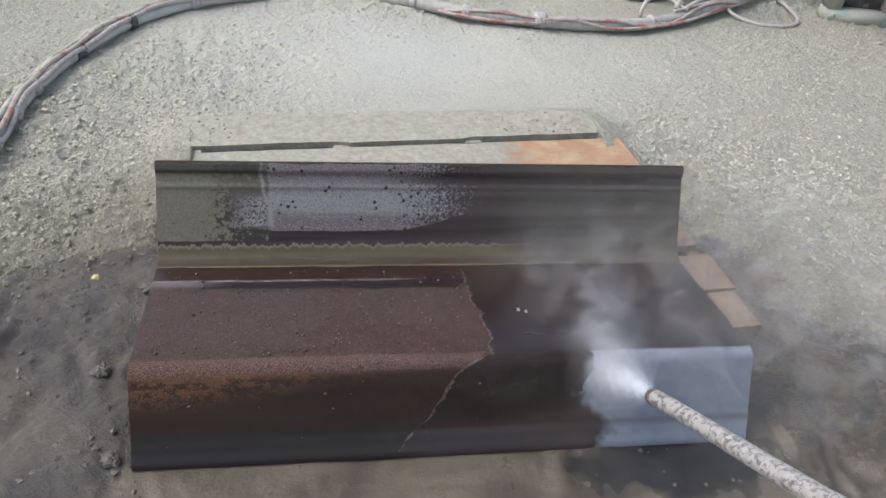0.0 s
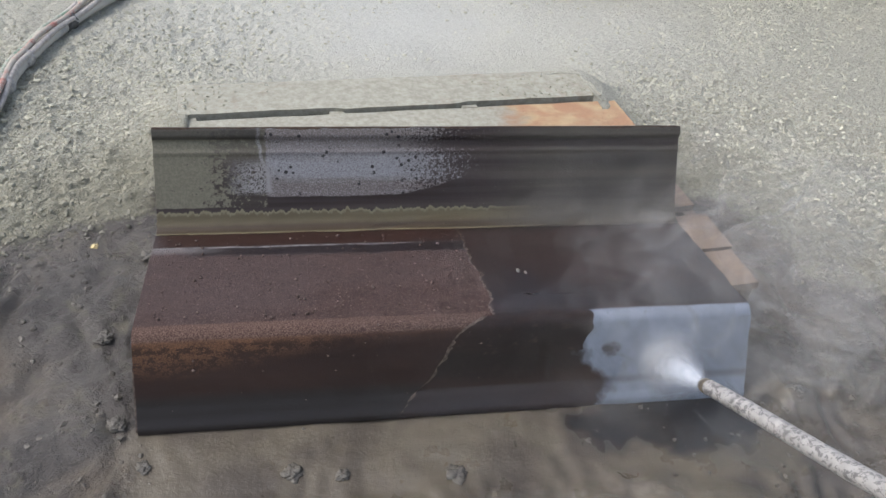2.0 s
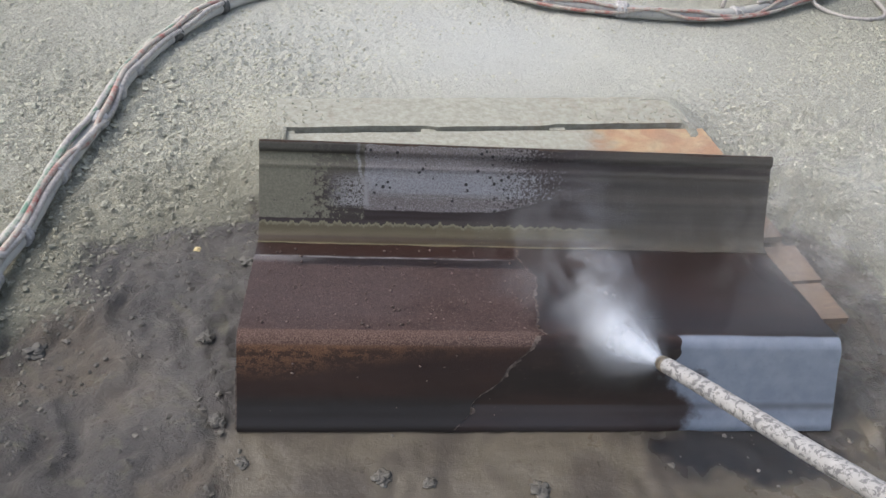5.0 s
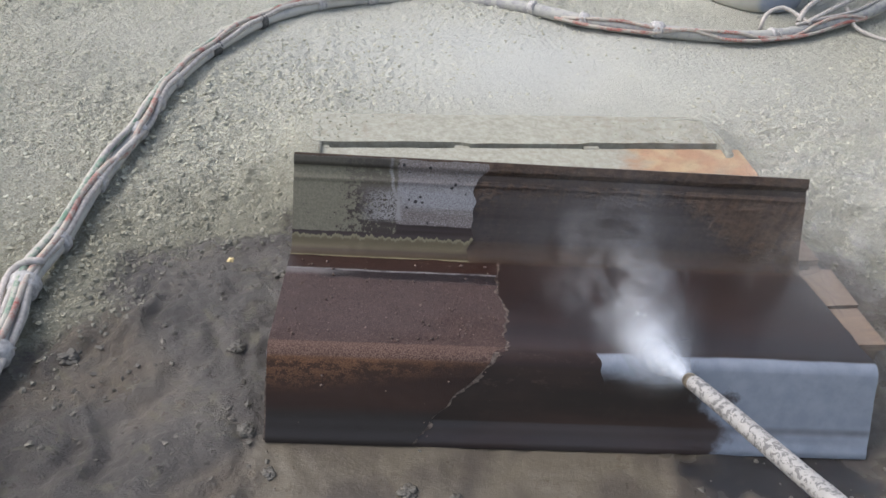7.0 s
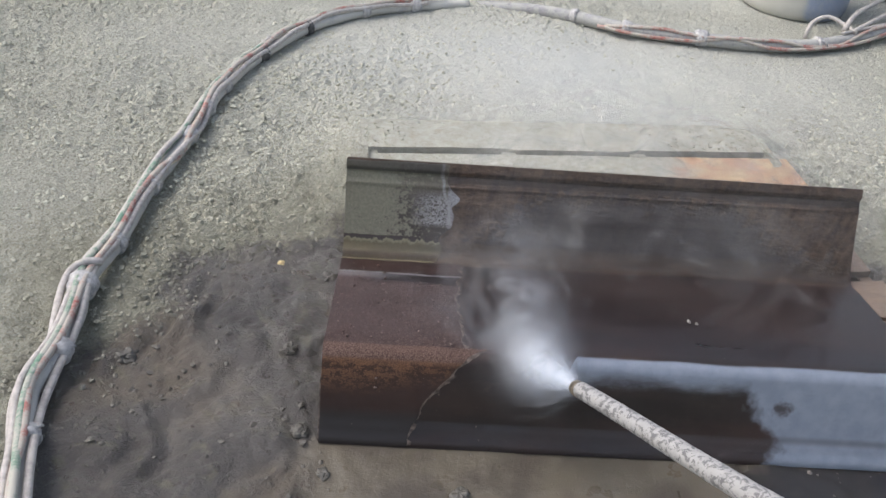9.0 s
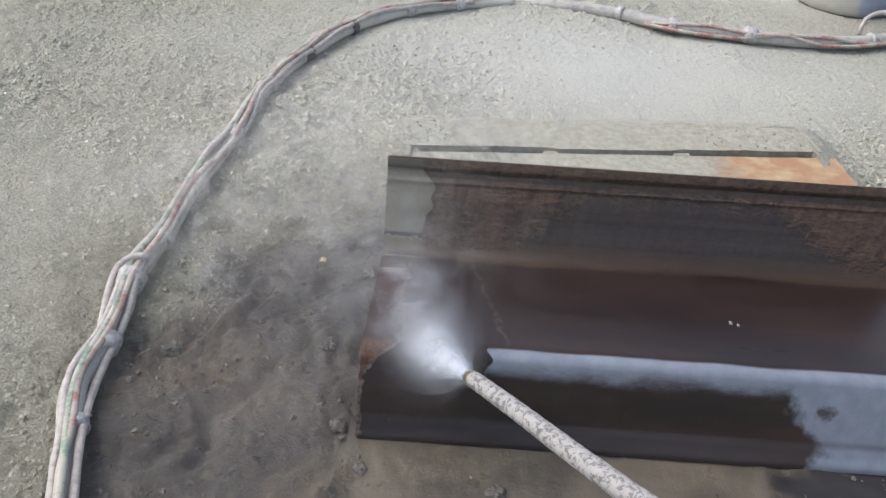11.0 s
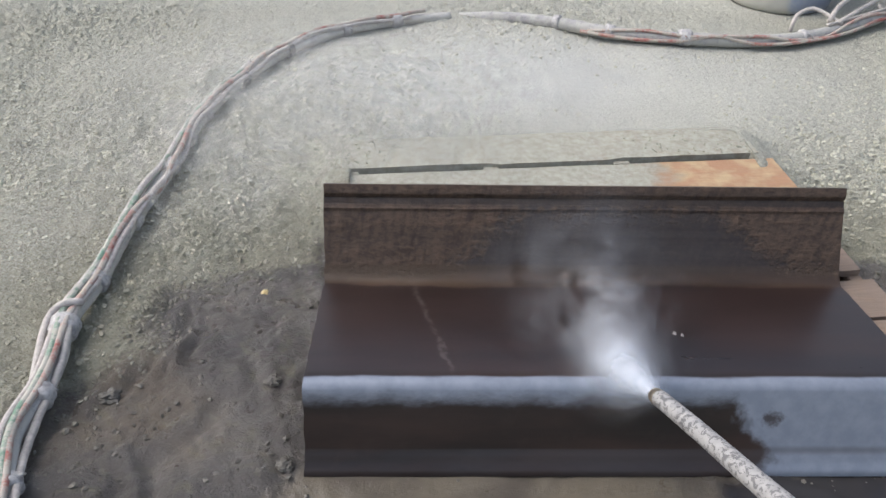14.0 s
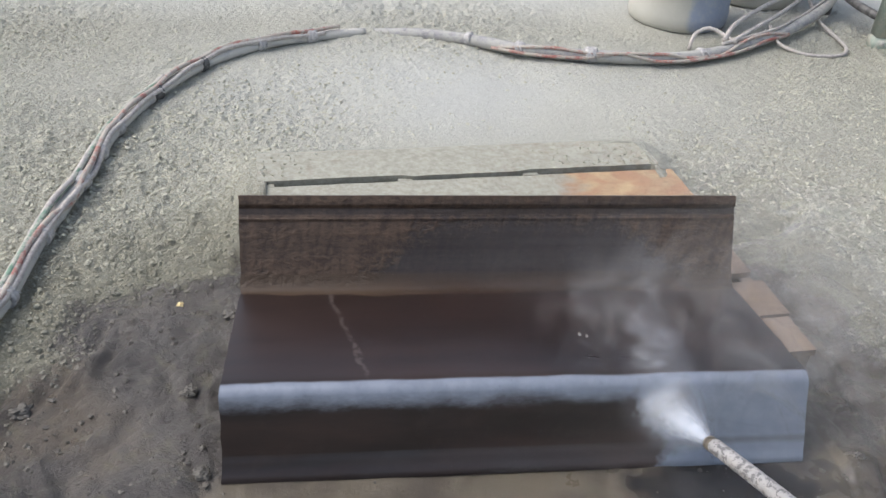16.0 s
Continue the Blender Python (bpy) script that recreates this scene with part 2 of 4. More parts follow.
def mat_web_crust():
    """Gritty pink-brown rust; a wet dark strip with a thin white line runs along the foot of the flange."""
    k = Mat("dry_rust_crust")
    x, y, z = k.axes()
    g, h, mid, big = k.noise(420, 2, 0.6), k.noise(130, 3, 0.7), k.noise(26, 4, 0.6, co=k.stretch(0.5, 1, 1)), k.noise(3, 3, co=k.stretch(0.5, 1, 1))
    col = k.mix(k.ramp(mid, 0.3, 0.7), (0.040, 0.022, 0.019), (0.062, 0.036, 0.032))
    col = k.mix(k.ramp(big, 0.4, 0.65, 0, 0.6), col, (0.068, 0.049, 0.049))
    col = k.mix(k.ramp(g, 0.52, 0.66, 0, 0.8), col, (0.135, 0.094, 0.082))
    col = k.mix(k.ramp(h, 0.60, 0.72, 0, 0.7), col, (0.18, 0.14, 0.125))
    col = k.mix(k.ramp(h, 0.42, 0.30, 0, 0.8), col, (0.016, 0.009, 0.008))
    yy = k.math("ADD", y, k.math("MULTIPLY", k.math("SUBTRACT", k.noise(7, 4, 0.6, co=k.stretch(0.6, 1, 1)), 0.5), 0.05))
    strip = k.math("MULTIPLY", k.ramp(yy, 0.405, 0.432), k.ramp(k.math("ADD", x, k.math("MULTIPLY", y, 0.5)), 0.27, 0.36))
    deep = k.ramp(y, 0.466, 0.474)
    damp = k.math("MAXIMUM", k.math("MULTIPLY", strip, 0.92), k.math("MULTIPLY", deep, 0.9))
    col = k.mix(damp, col, k.mix(deep, (0.014, 0.0105, 0.0125), (0.026, 0.0105, 0.0075)))
    yl = k.math("ADD", y, k.math("MULTIPLY", k.math("SUBTRACT", k.noise(6, 2, co=k.stretch(1, 0.1, 0.1)), 0.5), 0.014))
    line = k.math("MULTIPLY", k.ramp(yl, 0.459, 0.464), k.ramp(yl, 0.473, 0.467))
    line = k.math("MULTIPLY", line, k.math("MULTIPLY", k.ramp(k.noise(9, 4, 0.7, co=k.stretch(1, 0.1, 0.1)), 0.34, 0.55), k.ramp(x, 0.78, 0.45, 0.1, 1.0)))
    wash = k.math("MULTIPLY", k.ramp(x, 0.22, 0.05), k.math("MULTIPLY", k.ramp(yl, 0.425, 0.455), k.ramp(yl, 0.475, 0.466)))
    col = k.mix(k.math("MULTIPLY", k.math("MAXIMUM", line, k.math("MULTIPLY", wash, 0.6)), 0.75), col, (0.25, 0.24, 0.245))
    k.bump(k.math("ADD", g, k.math("MULTIPLY", h, 1.5)), k.ramp(damp, 0, 1, 0.9, 0.25), 0.003)
    return k.done(col, k.ramp(damp, 0, 1, 0.8, 0.36), spec=k.ramp(damp, 0, 1, 0.3, 0.45))


def mat_bend_crust():
    """Orange rust on the bend that runs out downward in dark flecks, over brown scale."""
    k = Mat("orange_rust_crust")
    x, y, z = k.axes()
    dark, streak, _ = dark_scale(k)
    g, mid = k.noise(330, 3, 0.65), k.noise(48, 5, 0.7, co=k.stretch(0.75, 1.2, 1.2))
    drift = k.math("MULTIPLY", k.math("SUBTRACT", k.noise(8, 4, 0.6, co=k.stretch(0.4, 1, 1)), 0.5), 0.05)
    fall = k.ramp(x, 0.0, 0.7, 0.0, 0.065)
    rust = k.math("SUBTRACT", k.math("ADD", z, drift), fall)
    rust = k.math("MULTIPLY", k.ramp(rust, 0.085, 0.165), k.ramp(x, 0.95, 0.25, 0.45, 1.0))
    flecks = k.math("MULTIPLY", k.ramp(k.math("ADD", mid, k.math("MULTIPLY", g, 0.3)), 0.70, 0.60), k.ramp(z, 0.188, 0.165))
    rusty = k.mix(k.ramp(g, 0.35, 0.68), (0.088, 0.040, 0.019), (0.175, 0.088, 0.048))
    brown = k.mix(k.ramp(streak, 0.3, 0.7), (0.021, 0.0105, 0.008), (0.036, 0.0175, 0.013))
    low = k.mix(k.ramp(z, 0.075, 0.045), brown, k.mix(streak, (0.015, 0.0115, 0.0105), (0.030, 0.0255, 0.0245)))
    low = k.mix(k.ramp(g, 0.66, 0.78, 0, 0.5), low, (0.10, 0.085, 0.075))
    col = k.mix(rust, low, k.mix(k.math("MULTIPLY", flecks, 0.8), rusty, (0.024, 0.012, 0.008)))
    top = k.ramp(k.math("ADD", z, k.math("MULTIPLY", drift, 0.1)), 0.178, 0.186)
    col = k.mix(k.math("MULTIPLY", top, 0.8), col, k.mix(k.ramp(g, 0.42, 0.66), (0.05, 0.029, 0.025), (0.17, 0.115, 0.098)))
    k.bump(k.math("ADD", g, mid), k.ramp(z, 0.09, 0.16, 0.2, 0.7), 0.0025)
    return k.done(col, k.math("ADD", k.ramp(rust, 0, 1, 0.38, 0.55), k.math("MULTIPLY", top, 0.3)), spec=0.36)


def mat_scale_film():
    """Dark film of old scale on the bend that the jet takes off last."""
    k = Mat("dark_scale_film")
    dark, streak, mid = dark_scale(k)
    col = k.mix(k.ramp(k.noise(60, 4, 0.7, co=k.stretch(0.5, 1, 1)), 0.55, 0.7, 0, 0.5), dark, (0.065, 0.04, 0.032))
    k.bump(mid, 0.3, 0.002)
    return k.done(col, 0.4, spec=0.36)


def mat_silt_crust():
    """Half-dried film on the upper flange: olive slurry at the end, pale speckled lime in the middle, grey-olive film beyond, dark steel and an ochre foot."""
    k = Mat("dried_silt_crust")
    x, y, z = k.axes()
    wob = k.math("MULTIPLY", k.math("SUBTRACT", k.noise(9, 5, 0.7), 0.5), 0.11)
    g, f = k.noise(150, 3, 0.7), k.noise(330, 2, 0.6)
    lines = k.noise(9, 4, 0.55, co=k.stretch(0.08, 1, 3.0))
    steel = k.mix(k.ramp(lines, 0.35, 0.65), (0.019, 0.0115, 0.0105), (0.050, 0.038, 0.036))
    pale = k.mix(k.ramp(lines, 0.40, 0.58), (0.14, 0.12, 0.117), (0.225, 0.226, 0.242))
    pale = k.mix(k.ramp(z, 0.285, 0.315, 0, 0.75), pale, (0.155, 0.133, 0.126))
    pale = k.mix(k.ramp(f, 0.52, 0.62, 0, 0.6), pale, (0.06, 0.051, 0.05))
    pale = k.mix(k.ramp(f, 0.46, 0.36, 0, 0.6), pale, (0.31, 0.305, 0.31))
    spots = k.n("ShaderNodeTexVoronoi", Scale=46.0)
    k.put(spots.inputs["Vector"], k.co)
    pale = k.mix(k.math("MULTIPLY", k.ramp(spots.outputs["Distance"], 0.27, 0.19), k.ramp(k.noise(14), 0.52, 0.56)), pale, (0.018, 0.017, 0.018))
    zz, xx = k.math("ADD", z, k.math("MULTIPLY", wob, 0.12)), k.math("ADD", x, k.math("MULTIPLY", wob, 0.35))
    sill = k.math("SUBTRACT", zz, k.ramp(x, 0.62, 1.0, 0.0, 0.07))
    pw = k.math("MULTIPLY", k.ramp(sill, 0.197, 0.201), k.ramp(xx, 0.285, 0.292))
    thin = k.math("SUBTRACT", k.math("ADD", g, k.math("MULTIPLY", wob, 1.5)), k.math("MULTIPLY", k.ramp(x, 0.5, 1.0), 0.42))
    pw = k.math("MULTIPLY", pw, k.ramp(thin, 0.22, 0.36))
    # below the lip the crust is coloured dark, for the overhang's shade
    groove_shade = k.math("MULTIPLY", k.ramp(zz, 0.312, 0.318), k.math("MULTIPLY", k.ramp(zz, 0.337, 0.331), k.ramp(x, 0.5, 0.85)))
    pw = k.math("MULTIPLY", pw, k.math("SUBTRACT", 1.0, k.math("MULTIPLY", groove_shade, 0.95)))
    col = k.mix(pw, steel, pale)
    # grey-olive film on the far half
    film = k.math("MULTIPLY", k.ramp(xx, 0.82, 1.12), k.math("SUBTRACT", 1.0, k.math("MULTIPLY", groove_shade, 0.8)))
    col = k.mix(k.math("MULTIPLY", film, 0.9), col, k.mix(k.ramp(lines, 0.35, 0.65), (0.050, 0.044, 0.038), (0.082, 0.073, 0.060)))
    # crackled white lime beside the edge of the slurry
    cw = k.math("MULTIPLY", k.math("MULTIPLY", k.ramp(xx, 0.17, 0.25), k.ramp(xx, 0.31, 0.295)), k.math("MULTIPLY", k.ramp(zz, 0.200, 0.214), k.ramp(zz, 0.30, 0.265)))
    cw = k.math("MULTIPLY", cw, k.ramp(k.noise(95, 3, 0.6, distort=2.5), 0.44, 0.52))
    edge = k.math("ABSOLUTE", k.math("SUBTRACT", xx, k.ramp(z, 0.34, 0.21, 0.270, 0.298)))
    cw = k.math("MAXIMUM", cw, k.math("MULTIPLY", k.ramp(edge, 0.007, 0.002), k.math("MULTIPLY", k.ramp(z, 0.205, 0.215), k.ramp(f, 0.35, 0.5))))
    olive = k.mix(k.ramp(g, 0.35, 0.65), (0.122, 0.114, 0.082), (0.162, 0.153, 0.115))
    specks = k.ramp(k.math("ADD", k.noise(80, 4, 0.75), k.ramp(x, 0.05, 0.26, -0.16, 0.12)), 0.48, 0.56)
    ow = k.math("MULTIPLY", k.math("MULTIPLY", k.ramp(xx, 0.292, 0.286), k.ramp(zz, 0.172, 0.176)), k.math("SUBTRACT", 1.0, k.math("MULTIPLY", specks, k.ramp(z, 0.31, 0.27, 0.45, 0.9))))
    col = k.mix(ow, col, olive)
    col = k.mix(cw, col, (0.235, 0.228, 0.23))
    lip = k.math("MULTIPLY", k.ramp(z, 0.338, 0.342), k.ramp(x, 0.30, 0.26))
    col = k.mix(k.math("MULTIPLY", lip, 0.7), col, k.mix(k.ramp(lines, 0.4, 0.6), (0.02, 0.017, 0.016), (0.13, 0.115, 0.11)))
    # ochre silt along the foot, with a beaded upper rim
    bead = k.math("MULTIPLY", k.math("SUBTRACT", k.noise(60, 3, 0.6, co=k.stretch(1, 0.2, 0.2)), 0.5), 0.035)
    foot = k.ramp(k.math("ADD", z, bead), 0.167, 0.164)
    ochre = k.mix(k.ramp(lines, 0.38, 0.62), (0.085, 0.070, 0.040), (0.125, 0.107, 0.064))
    ochre = k.mix(k.ramp(k.math("ADD", z, bead), 0.157, 0.163, 0, 0.8), ochre, (0.175, 0.160, 0.105))
    ochre = k.mix(k.math("MULTIPLY", k.ramp(y, 0.580, 0.566), k.ramp(y, 0.545, 0.552)), ochre, (0.045, 0.031, 0.019))
    ochre = k.mix(k.ramp(y, 0.549, 0.541), ochre, (0.155, 0.137, 0.085))
    col = k.mix(foot, col, k.mix(film, ochre, (0.066, 0.057, 0.045)))
    k.bump(k.math("ADD", g, k.math("MULTIPLY", f, 0.5)), 0.5, 0.002)
    return k.done(col, k.math("ADD", 0.38, k.math("MULTIPLY", g, 0.3)), spec=0.38)


def mat_plain(name, a, b, scale=30, rough=0.8, metal=0.0, bump=0.3, dust=0.0, dust_col=(0.46, 0.44, 0.38)):
    """Two-tone surface with grain, and sand dust lying in patches."""
    k = Mat(name)
    n1, n2 = k.noise(scale, 5, 0.6), k.noise(scale * 8, 3)
    col = k.mix(k.ramp(n1, 0.32, 0.68), a, b)
    if dust:
        dw = k.ramp(k.math("ADD", k.noise(scale * 0.7, 5, 0.7), k.math("MULTIPLY", n2, 0.25)), 0.95 - dust * 0.6, 1.05 - dust * 0.45)
        col = k.mix(dw, col, dust_col)
    k.bump(k.math("ADD", n1, k.math("MULTIPLY", n2, 0.5)), bump, 0.002)
    return k.done(col, rough, metal)


def mat_wood():
    k = Mat("dusty_pallet_wood")
    rnd = k.n("ShaderNodeObjectInfo").outputs["Random"]
    co = k.stretch(1.2, 14, 14)
    off = k.n("ShaderNodeVectorMath", i0=co)
    off.operation = "ADD"
    comb = k.n("ShaderNodeCombineXYZ", i0=k.math("MULTIPLY", rnd, 37.0), i1=k.math("MULTIPLY", rnd, 11.0))
    k.put(off.inputs[1], comb.outputs[0])
    grain = k.noise(6, 6, 0.65, co=off.outputs[0], distort=0.8)
    wood = k.mix(k.ramp(grain, 0.3, 0.7), (0.11, 0.062, 0.038), (0.27, 0.17, 0.10))
    x, y, z = k.axes()
    patch = k.noise(4.5, 4, 0.6)
    bare = k.math("MULTIPLY", k.ramp(k.math("ADD", x, k.math("MULTIPLY", patch, 0.5)), 1.22, 1.34), k.ramp(y, 0.004, -0.004))
    fresh = k.math("MULTIPLY", bare, k.ramp(y, -0.236, -0.228))
    wood = k.mix(k.math("MULTIPLY", fresh, k.ramp(grain, 0.25, 0.75, 1.0, 0.55)), wood, k.mix(k.ramp(k.noise(9, 3), 0.4, 0.6), (0.52, 0.37, 0.20), (0.40, 0.20, 0.10)))
    dust_w = k.math("MULTIPLY", k.ramp(k.math("ADD", k.noise(30, 4), patch), 0.7, 0.95, 0.75, 1.0), k.math("SUBTRACT", 1.0, k.math("MULTIPLY", bare, 0.85)))
    dust = k.mix(k.ramp(k.noise(38, 6, 0.75), 0.34, 0.66), (0.275, 0.266, 0.212), (0.385, 0.376, 0.318))
    k.bump(k.math("ADD", grain, k.noise(120, 3)), 0.5, 0.003)
    col = k.mix(dust_w, wood, dust)
    muddy = k.math("MULTIPLY", k.ramp(y, -0.3, -0.5), k.ramp(k.noise(12, 4), 0.3, 0.6, 0.35, 0.9))
    return k.done(k.mix(muddy, col, k.mix(grain, (0.15, 0.112, 0.088), (0.25, 0.19, 0.15))), 0.8)


def mat_wrap():
    """Rough white tape wound in a spiral round the lance, smeared with grey slurry."""
    k = Mat("taped_lance")
    x, y, z = k.axes()
    n1 = k.noise(75, 4, 0.6, distort=1.2, co=k.stretch(1.2, 1.2, 0.8))
    col = k.mix(k.ramp(n1, 0.50, 0.57), (0.36, 0.347, 0.338), (0.15, 0.146, 0.148))
    col = k.mix(k.ramp(k.noise(90, 3), 0.55, 0.75, 0, 0.4), col, (0.42, 0.38, 0.34))
    wave = k.math("SINE", k.math("ADD", k.math("MULTIPLY", z, 190.0), k.math("ARCTAN2", y, x)))
    k.bump(k.math("ADD", k.math("MULTIPLY", wave, 0.5), k.noise(70, 4)), 0.7, 0.003)
    return k.done(col, 0.6)


def mat_spray(name, kind):
    """Thin veils of water spray: how much they cover follows the density of the plume they are cut from."""
    k = Mat(name)
    x, y, z = k.axes()
    d = k.math("MULTIPLY", z, -1.0)
    if kind == "jet":
        wide = k.math("ADD", 0.010, k.math("MULTIPLY", d, 0.31))
        r = k.math("SQRT", k.math("ADD", k.math("MULTIPLY", x, x), k.math("MULTIPLY", y, y)))
        q = k.math("DIVIDE", r, wide)
        run = k.math("MULTIPLY", k.ramp(d, 0.34, 0.13), k.ramp(d, -0.004, 0.004))
        puff = k.ramp(k.noise(34, 4, 0.6, distort=0.5), 0.25, 0.7, 0.55, 1.0)
        most = 0.56
    elif kind == "fog":
        wide = k.math("ADD", 0.03, k.math("MULTIPLY", k.math("SUBTRACT", d, 0.1), 0.42))
        yy = k.math("SUBTRACT", y, k.math("MULTIPLY", k.math("SUBTRACT", d, 0.16), 0.45))
        r = k.math("SQRT", k.math("ADD", k.math("MULTIPLY", x, x), k.math("MULTIPLY", yy, yy)))
        q = k.math("DIVIDE", r, wide)
        run = k.math("MULTIPLY", k.ramp(d, 0.68, 0.24), k.ramp(d, 0.12, 0.24))
        puff = k.math("MULTIPLY", k.ramp(k.noise(8, 3, 0.5, distort=0.8), 0.38, 0.66, 0.06, 1.0), k.ramp(k.noise(17, 4, 0.55, distort=1.0, co=k.stretch(0.7, 1.3, 1.3)), 0.34, 0.66, 0.22, 1.0))
        most = 0.31
    else:
        q = k.math("SQRT", k.math("ADD", k.math("ADD", k.math("POWER", k.math("MULTIPLY", x, 1.5), 2.0), k.math("POWER", k.math("MULTIPLY", y, 1.9), 2.0)), k.math("POWER", k.math("MULTIPLY", k.math("SUBTRACT", z, 0.12), 4.2), 2.0)))
        run = 1.0
        puff = k.ramp(k.noise(3.6, 4, 0.6, distort=1.2), 0.36, 0.66, 0.1, 1.0)
        most = 0.165
    body = k.math("EXPONENT", k.math("MULTIPLY", k.math("MULTIPLY", q, q), -1.3))
    alpha = k.math("MULTIPLY", k.math("MULTIPLY", k.math("MULTIPLY", body, run), puff), most)
    tone = (0.84, 0.87, 0.92) if kind != "haze" else (0.80, 0.79, 0.77)
    df = k.n("ShaderNodeBsdfDiffuse", Color=tone)
    tl = k.n("ShaderNodeBsdfTranslucent", Color=tone)
    mx = k.n("ShaderNodeMixShader", i0=0.5, i1=df.outputs[0], i2=tl.outputs[0])
    tr = k.n("ShaderNodeBsdfTransparent")
    m2 = k.n("ShaderNodeMixShader", i0=alpha, i1=tr.outputs[0], i2=mx.outputs[0])
    k.put(k.out.inputs["Surface"], m2.outputs[0])
    return k.m


GROUND, CLOD, STEEL = mat_ground(), mat_clod(), mat_steel()
WEB_CRUST, BEND_CRUST, SILT_CRUST, SCALE_FILM = mat_web_crust(), mat_bend_crust(), mat_silt_crust(), mat_scale_film()
WOOD, WRAP = mat_wood(), mat_wrap()
NOZZLE = mat_plain("worn_nozzle_metal", (0.12, 0.10, 0.08), (0.3, 0.26, 0.2), 60, 0.55, 0.6)
SPRAY, FOG, HAZE = mat_spray("water_spray", "jet"), mat_spray("spray_fog", "fog"), mat_spray("fine_haze", "haze")
HOSE_GREY = mat_plain("dusty_grey_hose", (0.34, 0.33, 0.33), (0.45, 0.435, 0.43), 25, 0.75, bump=0.8, dust=0.9, dust_col=(0.52, 0.50, 0.455))
HOSE_FEED = mat_plain("dusty_dark_grey_hose", (0.23, 0.225, 0.23), (0.33, 0.32, 0.325), 25, 0.75, bump=0.8, dust=0.8, dust_col=(0.40, 0.39, 0.36))
HOSE_WHITE = mat_plain("dusty_white_hose", (0.36, 0.325, 0.305), (0.54, 0.50, 0.47), 55, 0.75, bump=0.9, dust=0.6, dust_col=(0.46, 0.435, 0.39))
HOSE_RED = mat_plain("dusty_red_hose", (0.30, 0.085, 0.07), (0.36, 0.13, 0.105), 18, 0.75, bump=0.7, dust=0.82, dust_col=(0.42, 0.38, 0.33))
HOSE_GREEN = mat_plain("dusty_green_hose", (0.10, 0.20, 0.14), (0.17, 0.27, 0.2), 18, 0.75, bump=0.7, dust=0.75, dust_col=(0.42, 0.40, 0.35))
TIE = mat_plain("hose_tie_tape", (0.30, 0.29, 0.29), (0.55, 0.53, 0.52), 70, 0.55, bump=0.9, dust=0.5, dust_col=(0.5, 0.48, 0.43))
DARK_TIE = mat_plain("dark_hose_tie", (0.05, 0.05, 0.05), (0.12, 0.115, 0.11), 60, 0.6, dust=0.4)
def mat_drum():
    """Blue plastic that shows in a strip; the rest lies under pale dust."""
    k = Mat("dusty_blue_plastic")
    x, y, z = k.axes()
    n1 = k.noise(7, 5, 0.7)
    bare = k.ramp(k.math("ADD", x, k.math("MULTIPLY", k.math("SUBTRACT", n1, 0.5), 0.12)), 0.07, 0.11)
    bare = k.math("MULTIPLY", bare, k.ramp(k.noise(30, 4, 0.7), 0.25, 0.6, 0.65, 1.0))
    dust = k.mix(n1, (0.37, 0.36, 0.31), (0.50, 0.49, 0.44))
    k.bump(k.noise(60, 4), 0.3, 0.003)
    return k.done(k.mix(bare, dust, (0.26, 0.30, 0.375)), k.ramp(bare, 0, 1, 0.9, 0.5))


BLUE = mat_drum()
GRIMY = mat_plain("grimy_machine_steel", (0.09, 0.088, 0.088), (0.2, 0.195, 0.19), 20, 0.6, 0.3, dust=0.45)
GREEN = mat_plain("dusty_green_paint", (0.27, 0.33, 0.28), (0.36, 0.41, 0.35), 8, 0.6, dust=0.7)
GRIT = mat_plain("rust_grit", (0.06, 0.038, 0.032), (0.21, 0.155, 0.132), 60, 0.8)
PEBBLE = mat_plain("yellow_pebble", (0.60, 0.47, 0.22), (0.72, 0.6, 0.34), 80, 0.5)
RIM = mat_plain("washed_up_grit", (0.035, 0.022, 0.018), (0.15, 0.118, 0.096), 75, 0.6, bump=0.8)
STONE = mat_plain("muddy_stone", (0.075, 0.069, 0.06), (0.125, 0.114, 0.096), 50, 0.55, bump=0.8)


# ---- helpers for things ----
def part(name, bm, material, parent, label="", smooth=True):
    """One bmesh linked as one mesh object under a thing or part."""
    me = bpy.data.meshes.new(name)
    bm.to_mesh(me)
    bm.free()
    for p in me.polygons:
        p.use_smooth = smooth
    me.materials.append(material)
    ob = new(name, me)
    ob.parent = parent
    if label:
        tagged(ob, label)
    return ob


def raw(name, verts, faces, material, parent=None, smooth=False):
    me = bpy.data.meshes.new(name)
    me.from_pydata(verts, [], faces)
    me.update()
    if smooth:
        for p in me.polygons:
            p.use_smooth = True
    me.materials.append(material)
    ob = new(name, me)
    ob.parent = parent
    return ob


def box(bm, x0, x1, y0, y1, z0, z1, bevel=0.0, jitter=0.0):
    g = bmesh.ops.create_cube(bm, size=1.0)["verts"]
    for v in g:
        v.co = Vector((x0 + (v.co.x + 0.5) * (x1 - x0), y0 + (v.co.y + 0.5) * (y1 - y0), z0 + (v.co.z + 0.5) * (z1 - z0)))
        v.co += Vector([random.uniform(-jitter, jitter) for _ in range(3)])
    if bevel:
        bmesh.ops.bevel(bm, geom=list({e for v in g for e in v.link_edges}), offset=bevel, segments=2, affect="EDGES")


